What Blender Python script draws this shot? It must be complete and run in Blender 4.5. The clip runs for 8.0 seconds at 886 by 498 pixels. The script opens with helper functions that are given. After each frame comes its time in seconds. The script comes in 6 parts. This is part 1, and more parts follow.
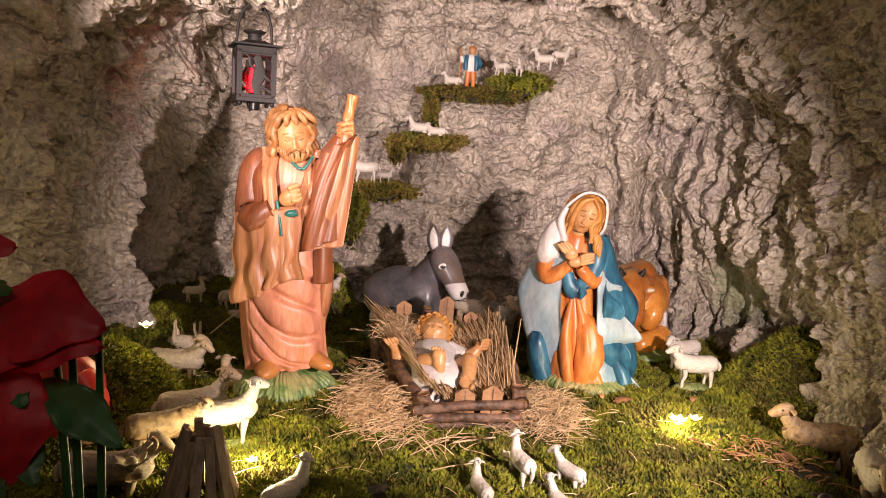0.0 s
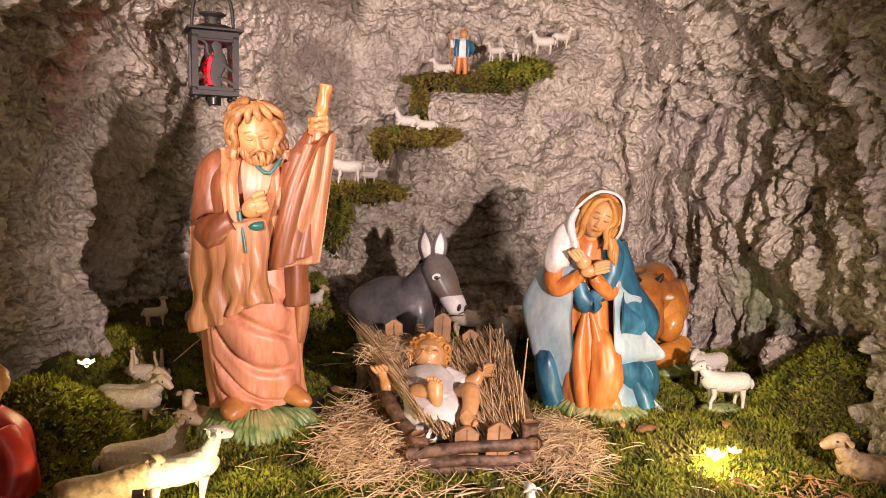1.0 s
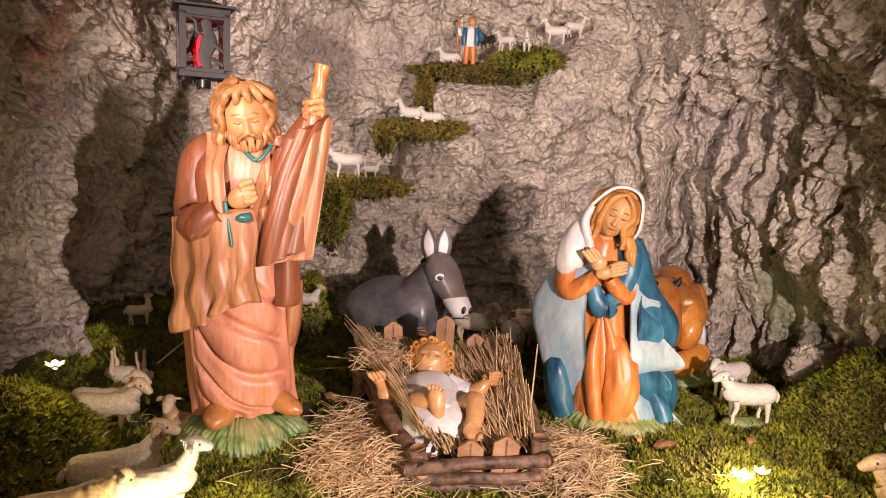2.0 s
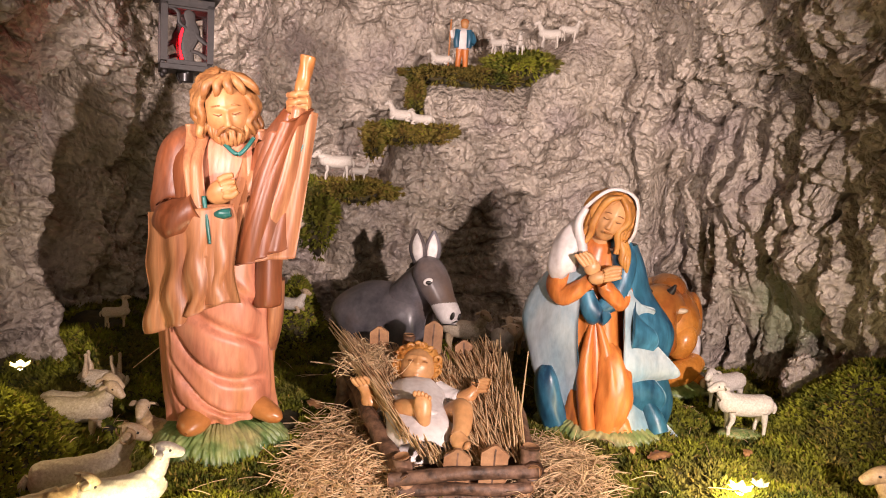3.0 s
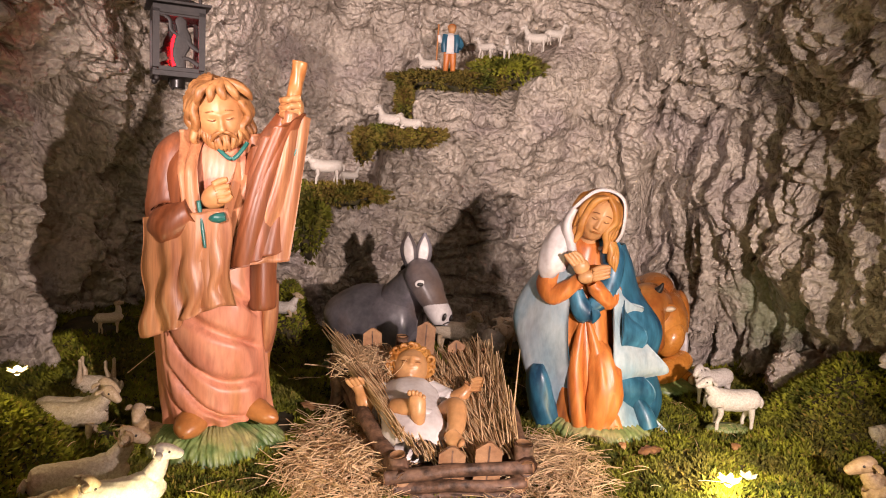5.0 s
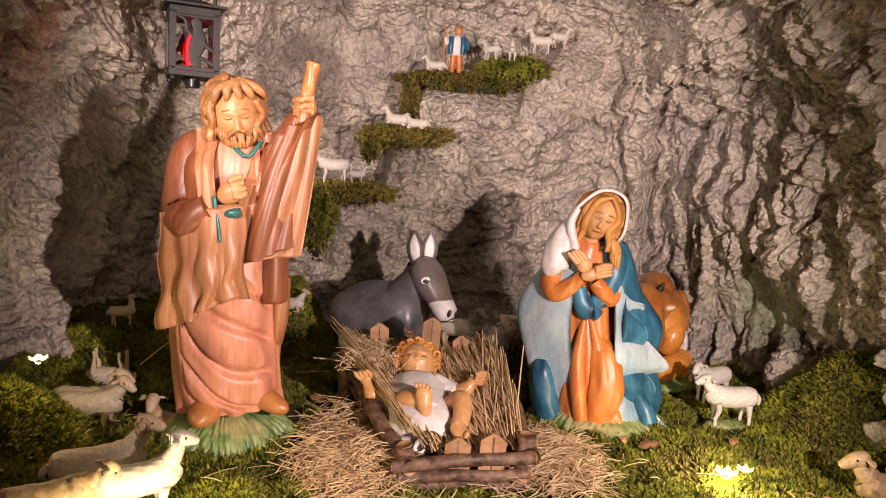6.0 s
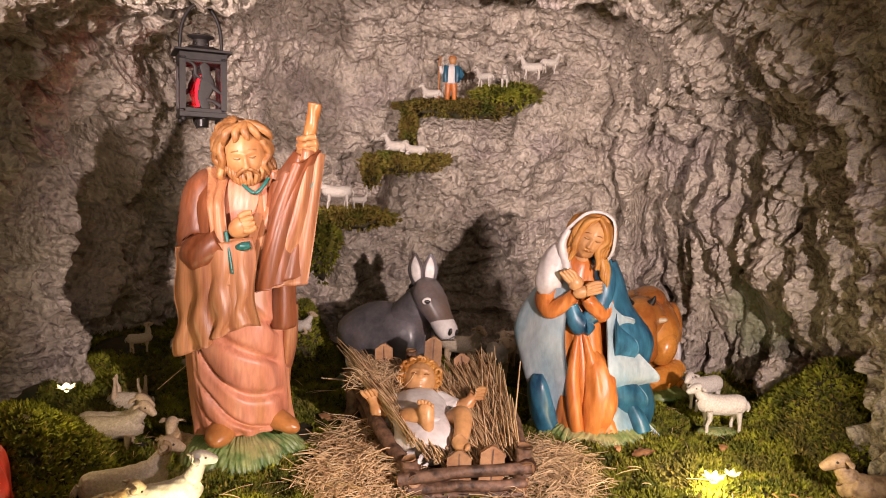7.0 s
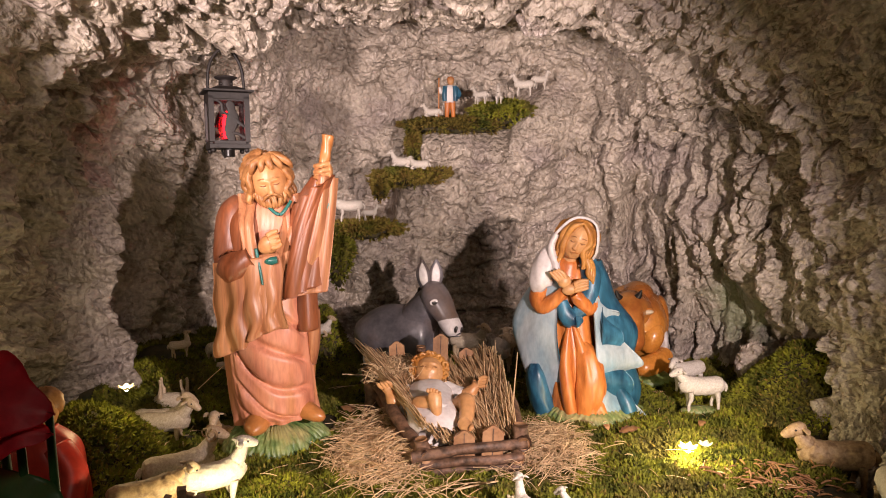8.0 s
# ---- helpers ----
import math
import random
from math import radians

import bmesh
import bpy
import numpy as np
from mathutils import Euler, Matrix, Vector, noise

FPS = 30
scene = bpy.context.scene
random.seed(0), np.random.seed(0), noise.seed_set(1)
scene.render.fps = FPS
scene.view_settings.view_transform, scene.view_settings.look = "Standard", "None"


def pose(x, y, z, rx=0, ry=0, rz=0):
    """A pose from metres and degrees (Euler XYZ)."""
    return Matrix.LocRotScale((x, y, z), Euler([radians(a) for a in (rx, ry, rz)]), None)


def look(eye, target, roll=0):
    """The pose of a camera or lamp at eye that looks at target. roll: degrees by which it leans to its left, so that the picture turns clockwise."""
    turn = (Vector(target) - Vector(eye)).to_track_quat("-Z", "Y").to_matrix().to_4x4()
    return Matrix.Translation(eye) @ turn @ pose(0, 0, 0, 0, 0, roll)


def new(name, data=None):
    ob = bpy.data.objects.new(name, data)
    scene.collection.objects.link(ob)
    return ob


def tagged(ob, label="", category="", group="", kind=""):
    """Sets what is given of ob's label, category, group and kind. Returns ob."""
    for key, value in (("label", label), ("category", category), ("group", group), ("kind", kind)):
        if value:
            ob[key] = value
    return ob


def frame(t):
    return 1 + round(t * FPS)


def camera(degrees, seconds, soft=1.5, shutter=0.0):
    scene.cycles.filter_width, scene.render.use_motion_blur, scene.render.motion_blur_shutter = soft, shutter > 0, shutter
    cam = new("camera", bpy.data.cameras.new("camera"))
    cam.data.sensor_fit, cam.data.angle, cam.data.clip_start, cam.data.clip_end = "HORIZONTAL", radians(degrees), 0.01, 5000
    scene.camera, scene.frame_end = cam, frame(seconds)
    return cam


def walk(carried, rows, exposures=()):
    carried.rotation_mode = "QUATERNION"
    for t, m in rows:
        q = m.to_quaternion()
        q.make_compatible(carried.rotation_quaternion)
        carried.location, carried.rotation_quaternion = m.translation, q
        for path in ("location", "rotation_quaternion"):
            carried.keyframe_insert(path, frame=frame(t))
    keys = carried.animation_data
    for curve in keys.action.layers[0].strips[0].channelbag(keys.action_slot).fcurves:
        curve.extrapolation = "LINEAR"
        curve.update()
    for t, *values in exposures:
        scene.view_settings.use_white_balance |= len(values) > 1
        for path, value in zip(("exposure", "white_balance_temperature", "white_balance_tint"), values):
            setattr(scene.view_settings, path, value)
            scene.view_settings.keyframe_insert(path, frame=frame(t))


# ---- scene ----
cam = camera(64.0, 8.0, soft=1.0)
PATH = [
    (0, (0.037, 0.097, 0.487), (-0.002, 2.077, 0.209), 3.4),
    (0.5, (0.041, 0.198, 0.494), (0.004, 2.178, 0.212), 3.6),
    (1, (0.03, 0.289, 0.493), (0.013, 2.267, 0.196), 2.1),
    (2.3, (0.027, 0.408, 0.461), (-0.002, 2.388, 0.177), 3.0),
    (2.5, (0.024, 0.424, 0.454), (0.008, 2.405, 0.184), 1.7),
    (3, (0.034, 0.416, 0.448), (0.028, 2.4, 0.196), 3.6),
    (3.5, (0.029, 0.416, 0.451), (0.043, 2.402, 0.218), 3.6),
    (4, (0.034, 0.412, 0.447), (0.064, 2.398, 0.211), 3.4),
    (4.5, (0.033, 0.406, 0.446), (0.062, 2.392, 0.208), 2.8),
    (6, (0.018, 0.369, 0.443), (0.044, 2.354, 0.206), 3.5),
    (6.5, (0.029, 0.342, 0.452), (0.047, 2.329, 0.231), 2.3),
    (7, (0.03, 0.302, 0.469), (0.038, 2.292, 0.268), 1.8),
    (7.5, (0.035, 0.212, 0.483), (0.032, 2.206, 0.335), 2.2),
    (8, (0.052, 0.141, 0.496), (0.022, 2.131, 0.299), -0.5),
]
walk(cam, [(t, look(eye, target, roll)) for t, eye, target, roll in PATH], exposures=[(0, 0.05), (2.5, 0.0), (4.5, -0.06), (7, -0.18), (8, -0.22)])

# ---- light: warm spot and added warm fill at grotto mouth, small bulbs in moss ----
world = bpy.data.worlds.new("dim_chapel")
scene.world = world
world.use_nodes = True
world.node_tree.nodes["Background"].inputs["Color"].default_value = (1.0, 0.86, 0.72, 1)
world.node_tree.nodes["Background"].inputs["Strength"].default_value = 0.05


def spot(name, eye, target, watts, degrees, colour, radius, blend=0.6):
    data = bpy.data.lights.new(name, "SPOT")
    data.energy, data.spot_size, data.spot_blend = watts, radians(degrees), blend
    data.color, data.shadow_soft_size = colour, radius
    ob = new(name, data)
    ob.matrix_world = look(eye, target)
    return ob


def bulb_light(name, at, watts, colour, radius=0.008):
    data = bpy.data.lights.new(name, "POINT")
    data.energy, data.color, data.shadow_soft_size = watts, colour, radius
    ob = new(name, data)
    ob.location = at
    return ob


WARM = (1.0, 0.79, 0.75)
# added fill from the left, brightens the upper back wall
spot("left_fill_spot", (-0.50, 0.50, 0.62), (0.00, 2.10, 0.76), 92, 54, WARM, 0.03, 0.7)
spot("spot_light_right", (0.56, 0.35, 0.48), (0.06, 1.90, 0.22), 114, 62, WARM, 0.014, 0.55)
# added front fill with no known fixture; lifts the dark foreground and the flower
spot("front_fill_light", (0.3, -1.3, 1.7), (0.0, 1.2, 0.3), 22, 90, (1.0, 0.84, 0.70), 0.25, 1.0)
bulb_light("bulb_light_moss", (0.457, 1.335, 0.036), 1.7, (1.0, 0.80, 0.40))
bulb_light("bulb_light_hill", (-0.484, 1.262, 0.180), 0.22, (1.0, 0.72, 0.36))
bulb_light("bulb_light_sheep", (-0.245, 1.070, 0.048), 1.8, (1.0, 0.82, 0.48))
bulb_light("bulb_light_lantern", (-0.403, 1.58, 0.617), 0.05, (1.0, 0.04, 0.06), 0.006)

# ---- materials ----
def paint(name, c1, c2, scale=14.0, rough=0.42, bump=0.12, fine=160.0, stretch=(1, 1, 1), c3=None, vary=0.0, spec=0.5, sharp=0.5, sub=0.0, deep=0.002, mottle=0.3, crust=0.0):
    """A procedural surface: two or three colours mixed at two scales, uneven gloss and fine relief."""
    m = bpy.data.materials.new(name)
    m.use_nodes = True
    n, l = m.node_tree.nodes, m.node_tree.links
    b = n["Principled BSDF"]
    co = n.new("ShaderNodeTexCoord")
    mp = n.new("ShaderNodeMapping")
    mp.inputs["Scale"].default_value = stretch
    l.new(co.outputs["Object"], mp.inputs["Vector"])
    big = n.new("ShaderNodeTexNoise")
    big.inputs["Scale"].default_value, big.inputs["Detail"].default_value, big.inputs["Roughness"].default_value = scale, 6, 0.6
    l.new(mp.outputs["Vector"], big.inputs["Vector"])
    ramp = n.new("ShaderNodeValToRGB")
    e = ramp.color_ramp.elements
    e[0].position, e[1].position = 0.5 - 0.32 * sharp, 0.5 + 0.32 * sharp
    e[0].color, e[1].color = (*c1, 1), (*c2, 1)
    l.new(big.outputs["Fac"], ramp.inputs["Fac"])
    colour = ramp.outputs["Color"]
    small = n.new("ShaderNodeTexNoise")
    small.inputs["Scale"].default_value, small.inputs["Detail"].default_value = fine, 5
    l.new(mp.outputs["Vector"], small.inputs["Vector"])
    if c3:
        patch = n.new("ShaderNodeTexNoise")
        patch.inputs["Scale"].default_value, patch.inputs["Detail"].default_value = scale * 0.45, 4
        shift = n.new("ShaderNodeVectorMath")
        shift.inputs[1].default_value = (3.1, 1.7, 5.3)
        l.new(mp.outputs["Vector"], shift.inputs[0])
        l.new(shift.outputs["Vector"], patch.inputs["Vector"])
        r2 = n.new("ShaderNodeValToRGB")
        r2.color_ramp.elements[0].position, r2.color_ramp.elements[1].position = 0.5, 0.66
        l.new(patch.outputs["Fac"], r2.inputs["Fac"])
        mx = n.new("ShaderNodeMixRGB")
        mx.inputs["Color2"].default_value = (*c3, 1)
        l.new(r2.outputs["Color"], mx.inputs["Fac"])
        l.new(colour, mx.inputs["Color1"])
        colour = mx.outputs["Color"]
    grain = n.new("ShaderNodeMixRGB")
    grain.blend_type = "OVERLAY"
    grain.inputs["Fac"].default_value = mottle
    l.new(colour, grain.inputs["Color1"])
    l.new(small.outputs["Fac"], grain.inputs["Color2"])
    colour = grain.outputs["Color"]
    if vary:
        info = n.new("ShaderNodeObjectInfo")
        geo = n.new("ShaderNodeNewGeometry")
        add = n.new("ShaderNodeMath")
        l.new(info.outputs["Random"], add.inputs[0])
        l.new(geo.outputs["Random Per Island"], add.inputs[1])
        span = n.new("ShaderNodeMapRange")
        span.inputs["From Max"].default_value = 2.0
        span.inputs["To Min"].default_value, span.inputs["To Max"].default_value = 1 - vary, 1 + vary
        l.new(add.outputs["Value"], span.inputs["Value"])
        hs = n.new("ShaderNodeHueSaturation")
        l.new(span.outputs["Result"], hs.inputs["Value"])
        l.new(colour, hs.inputs["Color"])
        colour = hs.outputs["Color"]
    l.new(colour, b.inputs["Base Color"])
    rr = n.new("ShaderNodeMapRange")
    rr.inputs["To Min"].default_value, rr.inputs["To Max"].default_value = max(0.05, rough - 0.14), min(1.0, rough + 0.14)
    l.new(big.outputs["Fac"], rr.inputs["Value"])
    l.new(rr.outputs["Result"], b.inputs["Roughness"])
    b.inputs["Specular IOR Level"].default_value = spec
    if sub:
        b.inputs["Subsurface Weight"].default_value = sub
        b.inputs["Subsurface Radius"].default_value = (0.006, 0.003, 0.0015)
    if bump:
        bp = n.new("ShaderNodeBump")
        bp.inputs["Strength"].default_value, bp.inputs["Distance"].default_value = bump, deep
        height = small.outputs["Fac"]
        if crust:
            vo = n.new("ShaderNodeTexVoronoi")
            vo.inputs["Scale"].default_value = crust
            l.new(mp.outputs["Vector"], vo.inputs["Vector"])
            mul = n.new("ShaderNodeMath")
            mul.operation = "MULTIPLY_ADD"
            mul.inputs[1].default_value = -0.45
            l.new(vo.outputs["Distance"], mul.inputs[0])
            l.new(height, mul.inputs[2])
            height = mul.outputs["Value"]
        l.new(height, bp.inputs["Height"])
        l.new(bp.outputs["Normal"], b.inputs["Normal"])
    return m


def glow(name, colour, strength):
    m = bpy.data.materials.new(name)
    m.use_nodes = True
    b = m.node_tree.nodes["Principled BSDF"]
    b.inputs["Base Color"].default_value = (*colour, 1)
    b.inputs["Emission Color"].default_value = (*colour, 1)
    b.inputs["Emission Strength"].default_value = strength
    return m


def clear_glass():
    m = bpy.data.materials.new("clear_glass")
    m.use_nodes = True
    n, l = m.node_tree.nodes, m.node_tree.links
    mix, tr, gl = n.new("ShaderNodeMixShader"), n.new("ShaderNodeBsdfTransparent"), n.new("ShaderNodeBsdfGlossy")
    fr = n.new("ShaderNodeFresnel")
    gl.inputs["Roughness"].default_value = 0.04
    tr.inputs["Color"].default_value = (0.93, 0.93, 0.93, 1)
    l.new(fr.outputs["Fac"], mix.inputs["Fac"])
    l.new(tr.outputs["BSDF"], mix.inputs[1])
    l.new(gl.outputs["BSDF"], mix.inputs[2])
    l.new(mix.outputs["Shader"], n["Material Output"].inputs["Surface"])
    return m


ROCK = paint("painted_grotto_rock", (0.25, 0.21, 0.165), (0.66, 0.57, 0.47), 15, 0.28, 0.9, 90, c3=(0.40, 0.335, 0.295), spec=0.8, sharp=0.9, deep=0.013, mottle=0.65, crust=70.0)
EARTH = paint("dark_earth", (0.03, 0.022, 0.010), (0.07, 0.055, 0.02), 30, 0.95, 0.9, 120, c3=(0.03, 0.035, 0.01))
MOSS = paint("green_moss", (0.035, 0.045, 0.006), (0.25, 0.25, 0.022), 18, 0.8, 0.4, 200, c3=(0.10, 0.085, 0.02), vary=0.45, spec=0.25)
DRY_MOSS = paint("dry_moss", (0.13, 0.08, 0.02), (0.24, 0.19, 0.04), 30, 0.85, 0.4, 200, c3=(0.07, 0.085, 0.012), vary=0.45, spec=0.2)
STRAW = paint("straw", (0.55, 0.35, 0.18), (0.86, 0.63, 0.38), 40, 0.55, 0.2, 260, vary=0.35)
BARK = paint("bark", (0.035, 0.018, 0.010), (0.21, 0.115, 0.07), 60, 0.6, 1.0, 130, stretch=(1, 1, 1), vary=0.2)
CUT_WOOD = paint("cut_wood", (0.24, 0.115, 0.050), (0.38, 0.21, 0.10), 30, 0.6, 0.3, 200, vary=0.25)
GREY_WOOD = paint("weathered_wood", (0.24, 0.16, 0.11), (0.50, 0.37, 0.27), 40, 0.65, 0.4, 200, stretch=(3, 3, 0.5), vary=0.3)
ROBE = paint("painted_pink_robe", (0.42, 0.14, 0.075), (0.64, 0.285, 0.18), 20, 0.44, 0.15, 90, stretch=(2, 2, 0.45), c3=(0.46, 0.20, 0.08), mottle=0.4, sharp=0.8)
CLOAK = paint("painted_brown_cloak", (0.12, 0.030, 0.010), (0.31, 0.10, 0.038), 22, 0.42, 0.15, 90, stretch=(2.5, 2.5, 0.3), c3=(0.19, 0.075, 0.04), mottle=0.4, sharp=0.8)
LINING = paint("painted_tan_lining", (0.30, 0.115, 0.050), (0.50, 0.235, 0.110), 22, 0.42, 0.15, 90, stretch=(4, 4, 0.3), c3=(0.24, 0.085, 0.040), mottle=0.4, sharp=0.8)
SKIN = paint("painted_skin", (0.38, 0.165, 0.06), (0.50, 0.25, 0.10), 25, 0.44, 0.03, 120)
PALE_SKIN = paint("painted_pale_skin", (0.46, 0.22, 0.085), (0.56, 0.31, 0.135), 25, 0.38, 0.03, 120)
HAIR = paint("painted_hair", (0.22, 0.085, 0.025), (0.42, 0.20, 0.07), 40, 0.48, 0.1, 160)
BLOND = paint("painted_blond_hair", (0.34, 0.13, 0.025), (0.52, 0.25, 0.06), 30, 0.45, 0.1, 160)
SHOE = paint("painted_brown_shoe", (0.33, 0.12, 0.03), (0.46, 0.19, 0.06), 25, 0.34, 0.05, 120)
TRIM = paint("painted_green_trim", (0.01, 0.09, 0.075), (0.02, 0.14, 0.12), 30, 0.35, 0.05, 120)
GRASS_BASE = paint("painted_grass_base", (0.06, 0.12, 0.03), (0.27, 0.32, 0.12), 40, 0.45, 0.3, 120, c3=(0.34, 0.30, 0.13), mottle=0.5)
ORANGE = paint("painted_orange_dress", (0.38, 0.085, 0.014), (0.66, 0.25, 0.06), 24, 0.40, 0.15, 90, stretch=(2, 2, 0.45), mottle=0.4, sharp=0.8)
BLUE = paint("painted_blue_cloak", (0.006, 0.035, 0.075), (0.05, 0.19, 0.29), 26, 0.38, 0.12, 90, stretch=(1.5, 1.5, 0.5), c3=(0.02, 0.09, 0.14), mottle=0.4)
PALE_BLUE = paint("painted_pale_lining", (0.20, 0.29, 0.35), (0.46, 0.51, 0.52), 18, 0.4, 0.12, 90, c3=(0.14, 0.28, 0.38), stretch=(1.5, 1.5, 0.6), mottle=0.35, sharp=0.8)
WHITE = paint("painted_white_cloth", (0.50, 0.45, 0.43), (0.66, 0.62, 0.59), 18, 0.44, 0.05, 120)
LINE = paint("painted_dark_line", (0.16, 0.06, 0.02), (0.22, 0.09, 0.03), 30, 0.5, 0.0, 120)
GREY_COAT = paint("painted_grey_coat", (0.055, 0.053, 0.060), (0.17, 0.155, 0.165), 14, 0.34, 0.08, 140, c3=(0.12, 0.08, 0.06))
PALE_COAT = paint("painted_pale_muzzle", (0.50, 0.46, 0.45), (0.66, 0.62, 0.60), 30, 0.42, 0.05, 140)
OX_COAT = paint("painted_ox_coat", (0.45, 0.16, 0.025), (0.70, 0.31, 0.07), 14, 0.28, 0.06, 140, c3=(0.30, 0.09, 0.02))
DARK = paint("painted_black", (0.012, 0.010, 0.009), (0.025, 0.02, 0.018), 40, 0.35, 0.0, 140)
WOOL = paint("painted_wool", (0.46, 0.36, 0.25), (0.70, 0.61, 0.48), 34, 0.5, 0.35, 120, vary=0.06)
WHITE_WOOL = paint("white_wool", (0.50, 0.44, 0.37), (0.70, 0.65, 0.58), 30, 0.5, 0.3, 150)
TAN_WOOL = paint("tan_wool", (0.36, 0.23, 0.11), (0.52, 0.37, 0.21), 26, 0.5, 0.25, 150, c3=(0.24, 0.15, 0.08))
FACE = paint("painted_sheep_face", (0.42, 0.30, 0.18), (0.58, 0.46, 0.32), 30, 0.42, 0.05, 150)
IRON = paint("black_iron", (0.010, 0.008, 0.007), (0.028, 0.022, 0.020), 40, 0.55, 0.25, 220, spec=0.4)
RED_LEAF = paint("red_bract", (0.34, 0.004, 0.014), (0.60, 0.016, 0.03), 18, 0.5, 0.25, 120, vary=0.15, sub=0.1)
GREEN_LEAF = paint("green_leaf", (0.02, 0.075, 0.02), (0.05, 0.14, 0.04), 18, 0.42, 0.25, 120, vary=0.15)
RED_CLOTH = paint("painted_red_cloth", (0.42, 0.025, 0.015), (0.56, 0.05, 0.03), 18, 0.4, 0.08, 120)
DRY_LEAF = paint("dry_leaf", (0.20, 0.09, 0.03), (0.38, 0.20, 0.09), 30, 0.6, 0.3, 150, vary=0.4)
GLASS = clear_glass()
BULB = glow("lit_bulb", (1.0, 0.82, 0.42), 60)
RED_BULB = glow("red_bulb", (1.0, 0.006, 0.012), 10)
PETAL = paint("clear_plastic_petal", (0.5, 0.42, 0.28), (0.62, 0.55, 0.4), 30, 0.25, 0.0, 150)



def verdigris(m, at, radius, colour):
    """A greenish stain with a ragged rim on a material, round a place."""
    n, l = m.node_tree.nodes, m.node_tree.links
    b = n["Principled BSDF"]
    old = b.inputs["Base Color"].links[0].from_socket
    co, dist, rag = n.new("ShaderNodeTexCoord"), n.new("ShaderNodeVectorMath"), n.new("ShaderNodeTexNoise")
    dist.operation = "DISTANCE"
    dist.inputs[1].default_value = at
    rag.inputs["Scale"].default_value, rag.inputs["Detail"].default_value = 22, 5
    l.new(co.outputs["Object"], dist.inputs[0])
    l.new(co.outputs["Object"], rag.inputs["Vector"])
    add = n.new("ShaderNodeMath")
    add.operation = "MULTIPLY_ADD"
    add.inputs[1].default_value = radius * 1.3
    l.new(rag.outputs["Fac"], add.inputs[0])
    l.new(dist.outputs["Value"], add.inputs[2])
    span = n.new("ShaderNodeMapRange")
    span.inputs["From Min"].default_value, span.inputs["From Max"].default_value = radius * 1.25, radius * 1.75
    span.inputs["To Min"].default_value, span.inputs["To Max"].default_value = 0.75, 0.0
    l.new(add.outputs["Value"], span.inputs["Value"])
    mx = n.new("ShaderNodeMixRGB")
    mx.inputs["Color2"].default_value = (*colour, 1)
    l.new(span.outputs["Result"], mx.inputs["Fac"])
    l.new(old, mx.inputs["Color1"])
    l.new(mx.outputs["Color"], b.inputs["Base Color"])


verdigris(ROCK, (0.80, 1.93, 0.17), 0.12, (0.30, 0.34, 0.20))


# ---- mesh helpers ----
def lattice(ix, iy, iz, k):
    h = (ix * 374761393 + iy * 668265263 + iz * 2147483629 + k * 1274126177) & 0xFFFFFFFF
    h = ((h ^ (h >> 13)) * 1274126177) & 0xFFFFFFFF
    h = ((h ^ (h >> 16)) * 2246822519) & 0xFFFFFFFF
    return ((h ^ (h >> 15)) & 0xFFFFFF) / float(0xFFFFFF)


def vnoise(p, k=0):
    i = np.floor(p).astype(np.int64)
    f = p - i
    f = f * f * f * (f * (f * 6 - 15) + 10)
    out = 0
    for a in (0, 1):
        wa = f[..., 0] if a else 1 - f[..., 0]
        for b in (0, 1):
            wb = f[..., 1] if b else 1 - f[..., 1]
            for c in (0, 1):
                wc = f[..., 2] if c else 1 - f[..., 2]
                out = out + wa * wb * wc * lattice(i[..., 0] + a, i[..., 1] + b, i[..., 2] + c, k)
    return out * 2 - 1


def fbm(p, octaves=4, k=0, gain=0.5):
    out, amp = 0, 1.0
    for o in range(octaves):
        out = out + amp * vnoise(p * 2.03 ** o, k + o)
        amp *= gain
    return out


def lumps(p, k=0):
    """Rounded knobs with creases between them: 1 on a knob's top, 0 in a crease."""
    i = np.floor(p).astype(np.int64)
    best = np.full(p.shape[:-1], 9.0)
    for a in (-1, 0, 1):
        for b in (-1, 0, 1):
            for c in (-1, 0, 1):
                q = i + np.array((a, b, c))
                d = 0
                for ax in range(3):
                    d = d + (q[..., ax] + lattice(q[..., 0], q[..., 1], q[..., 2], k + 7 + ax) - p[..., ax]) ** 2
                best = np.minimum(best, d)
    return np.clip(1 - best / 0.75, 0, 1)


def sstep(a, b, x):
    t = np.clip((x - a) / (b - a), 0, 1)
    return t * t * (3 - 2 * t)


def link_mesh(name, verts, faces, mats, midx=None, parent=None, smooth=True):
    me = bpy.data.meshes.new(name)
    verts = np.asarray(verts, dtype=np.float32)
    if isinstance(faces, np.ndarray):
        k = faces.shape[1]
        me.vertices.add(len(verts))
        me.vertices.foreach_set("co", verts.ravel())
        me.loops.add(faces.size)
        me.loops.foreach_set("vertex_index", faces.ravel().astype(np.int32))
        me.polygons.add(len(faces))
        me.polygons.foreach_set("loop_start", np.arange(0, faces.size, k, dtype=np.int32))
        me.update(calc_edges=True)
    else:
        me.from_pydata(verts.tolist(), [], faces)
    for m in mats:
        me.materials.append(m)
    if midx is not None:
        me.polygons.foreach_set("material_index", np.asarray(midx, dtype=np.int32))
    me.polygons.foreach_set("use_smooth", np.full(len(me.polygons), smooth))
    me.update()
    ob = new(name, me)
    if parent:
        ob.parent = parent
    return ob


def grid_faces(nu, nv, closed=False):
    """Quads of a grid whose index is u * nv + v; closed: v wraps round."""
    u = np.arange(nu - 1)[:, None]
    v = np.arange(nv if closed else nv - 1)[None, :]
    w = (v + 1) % nv
    return np.stack([u * nv + v, (u + 1) * nv + v, (u + 1) * nv + w, u * nv + w], -1).reshape(-1, 4)


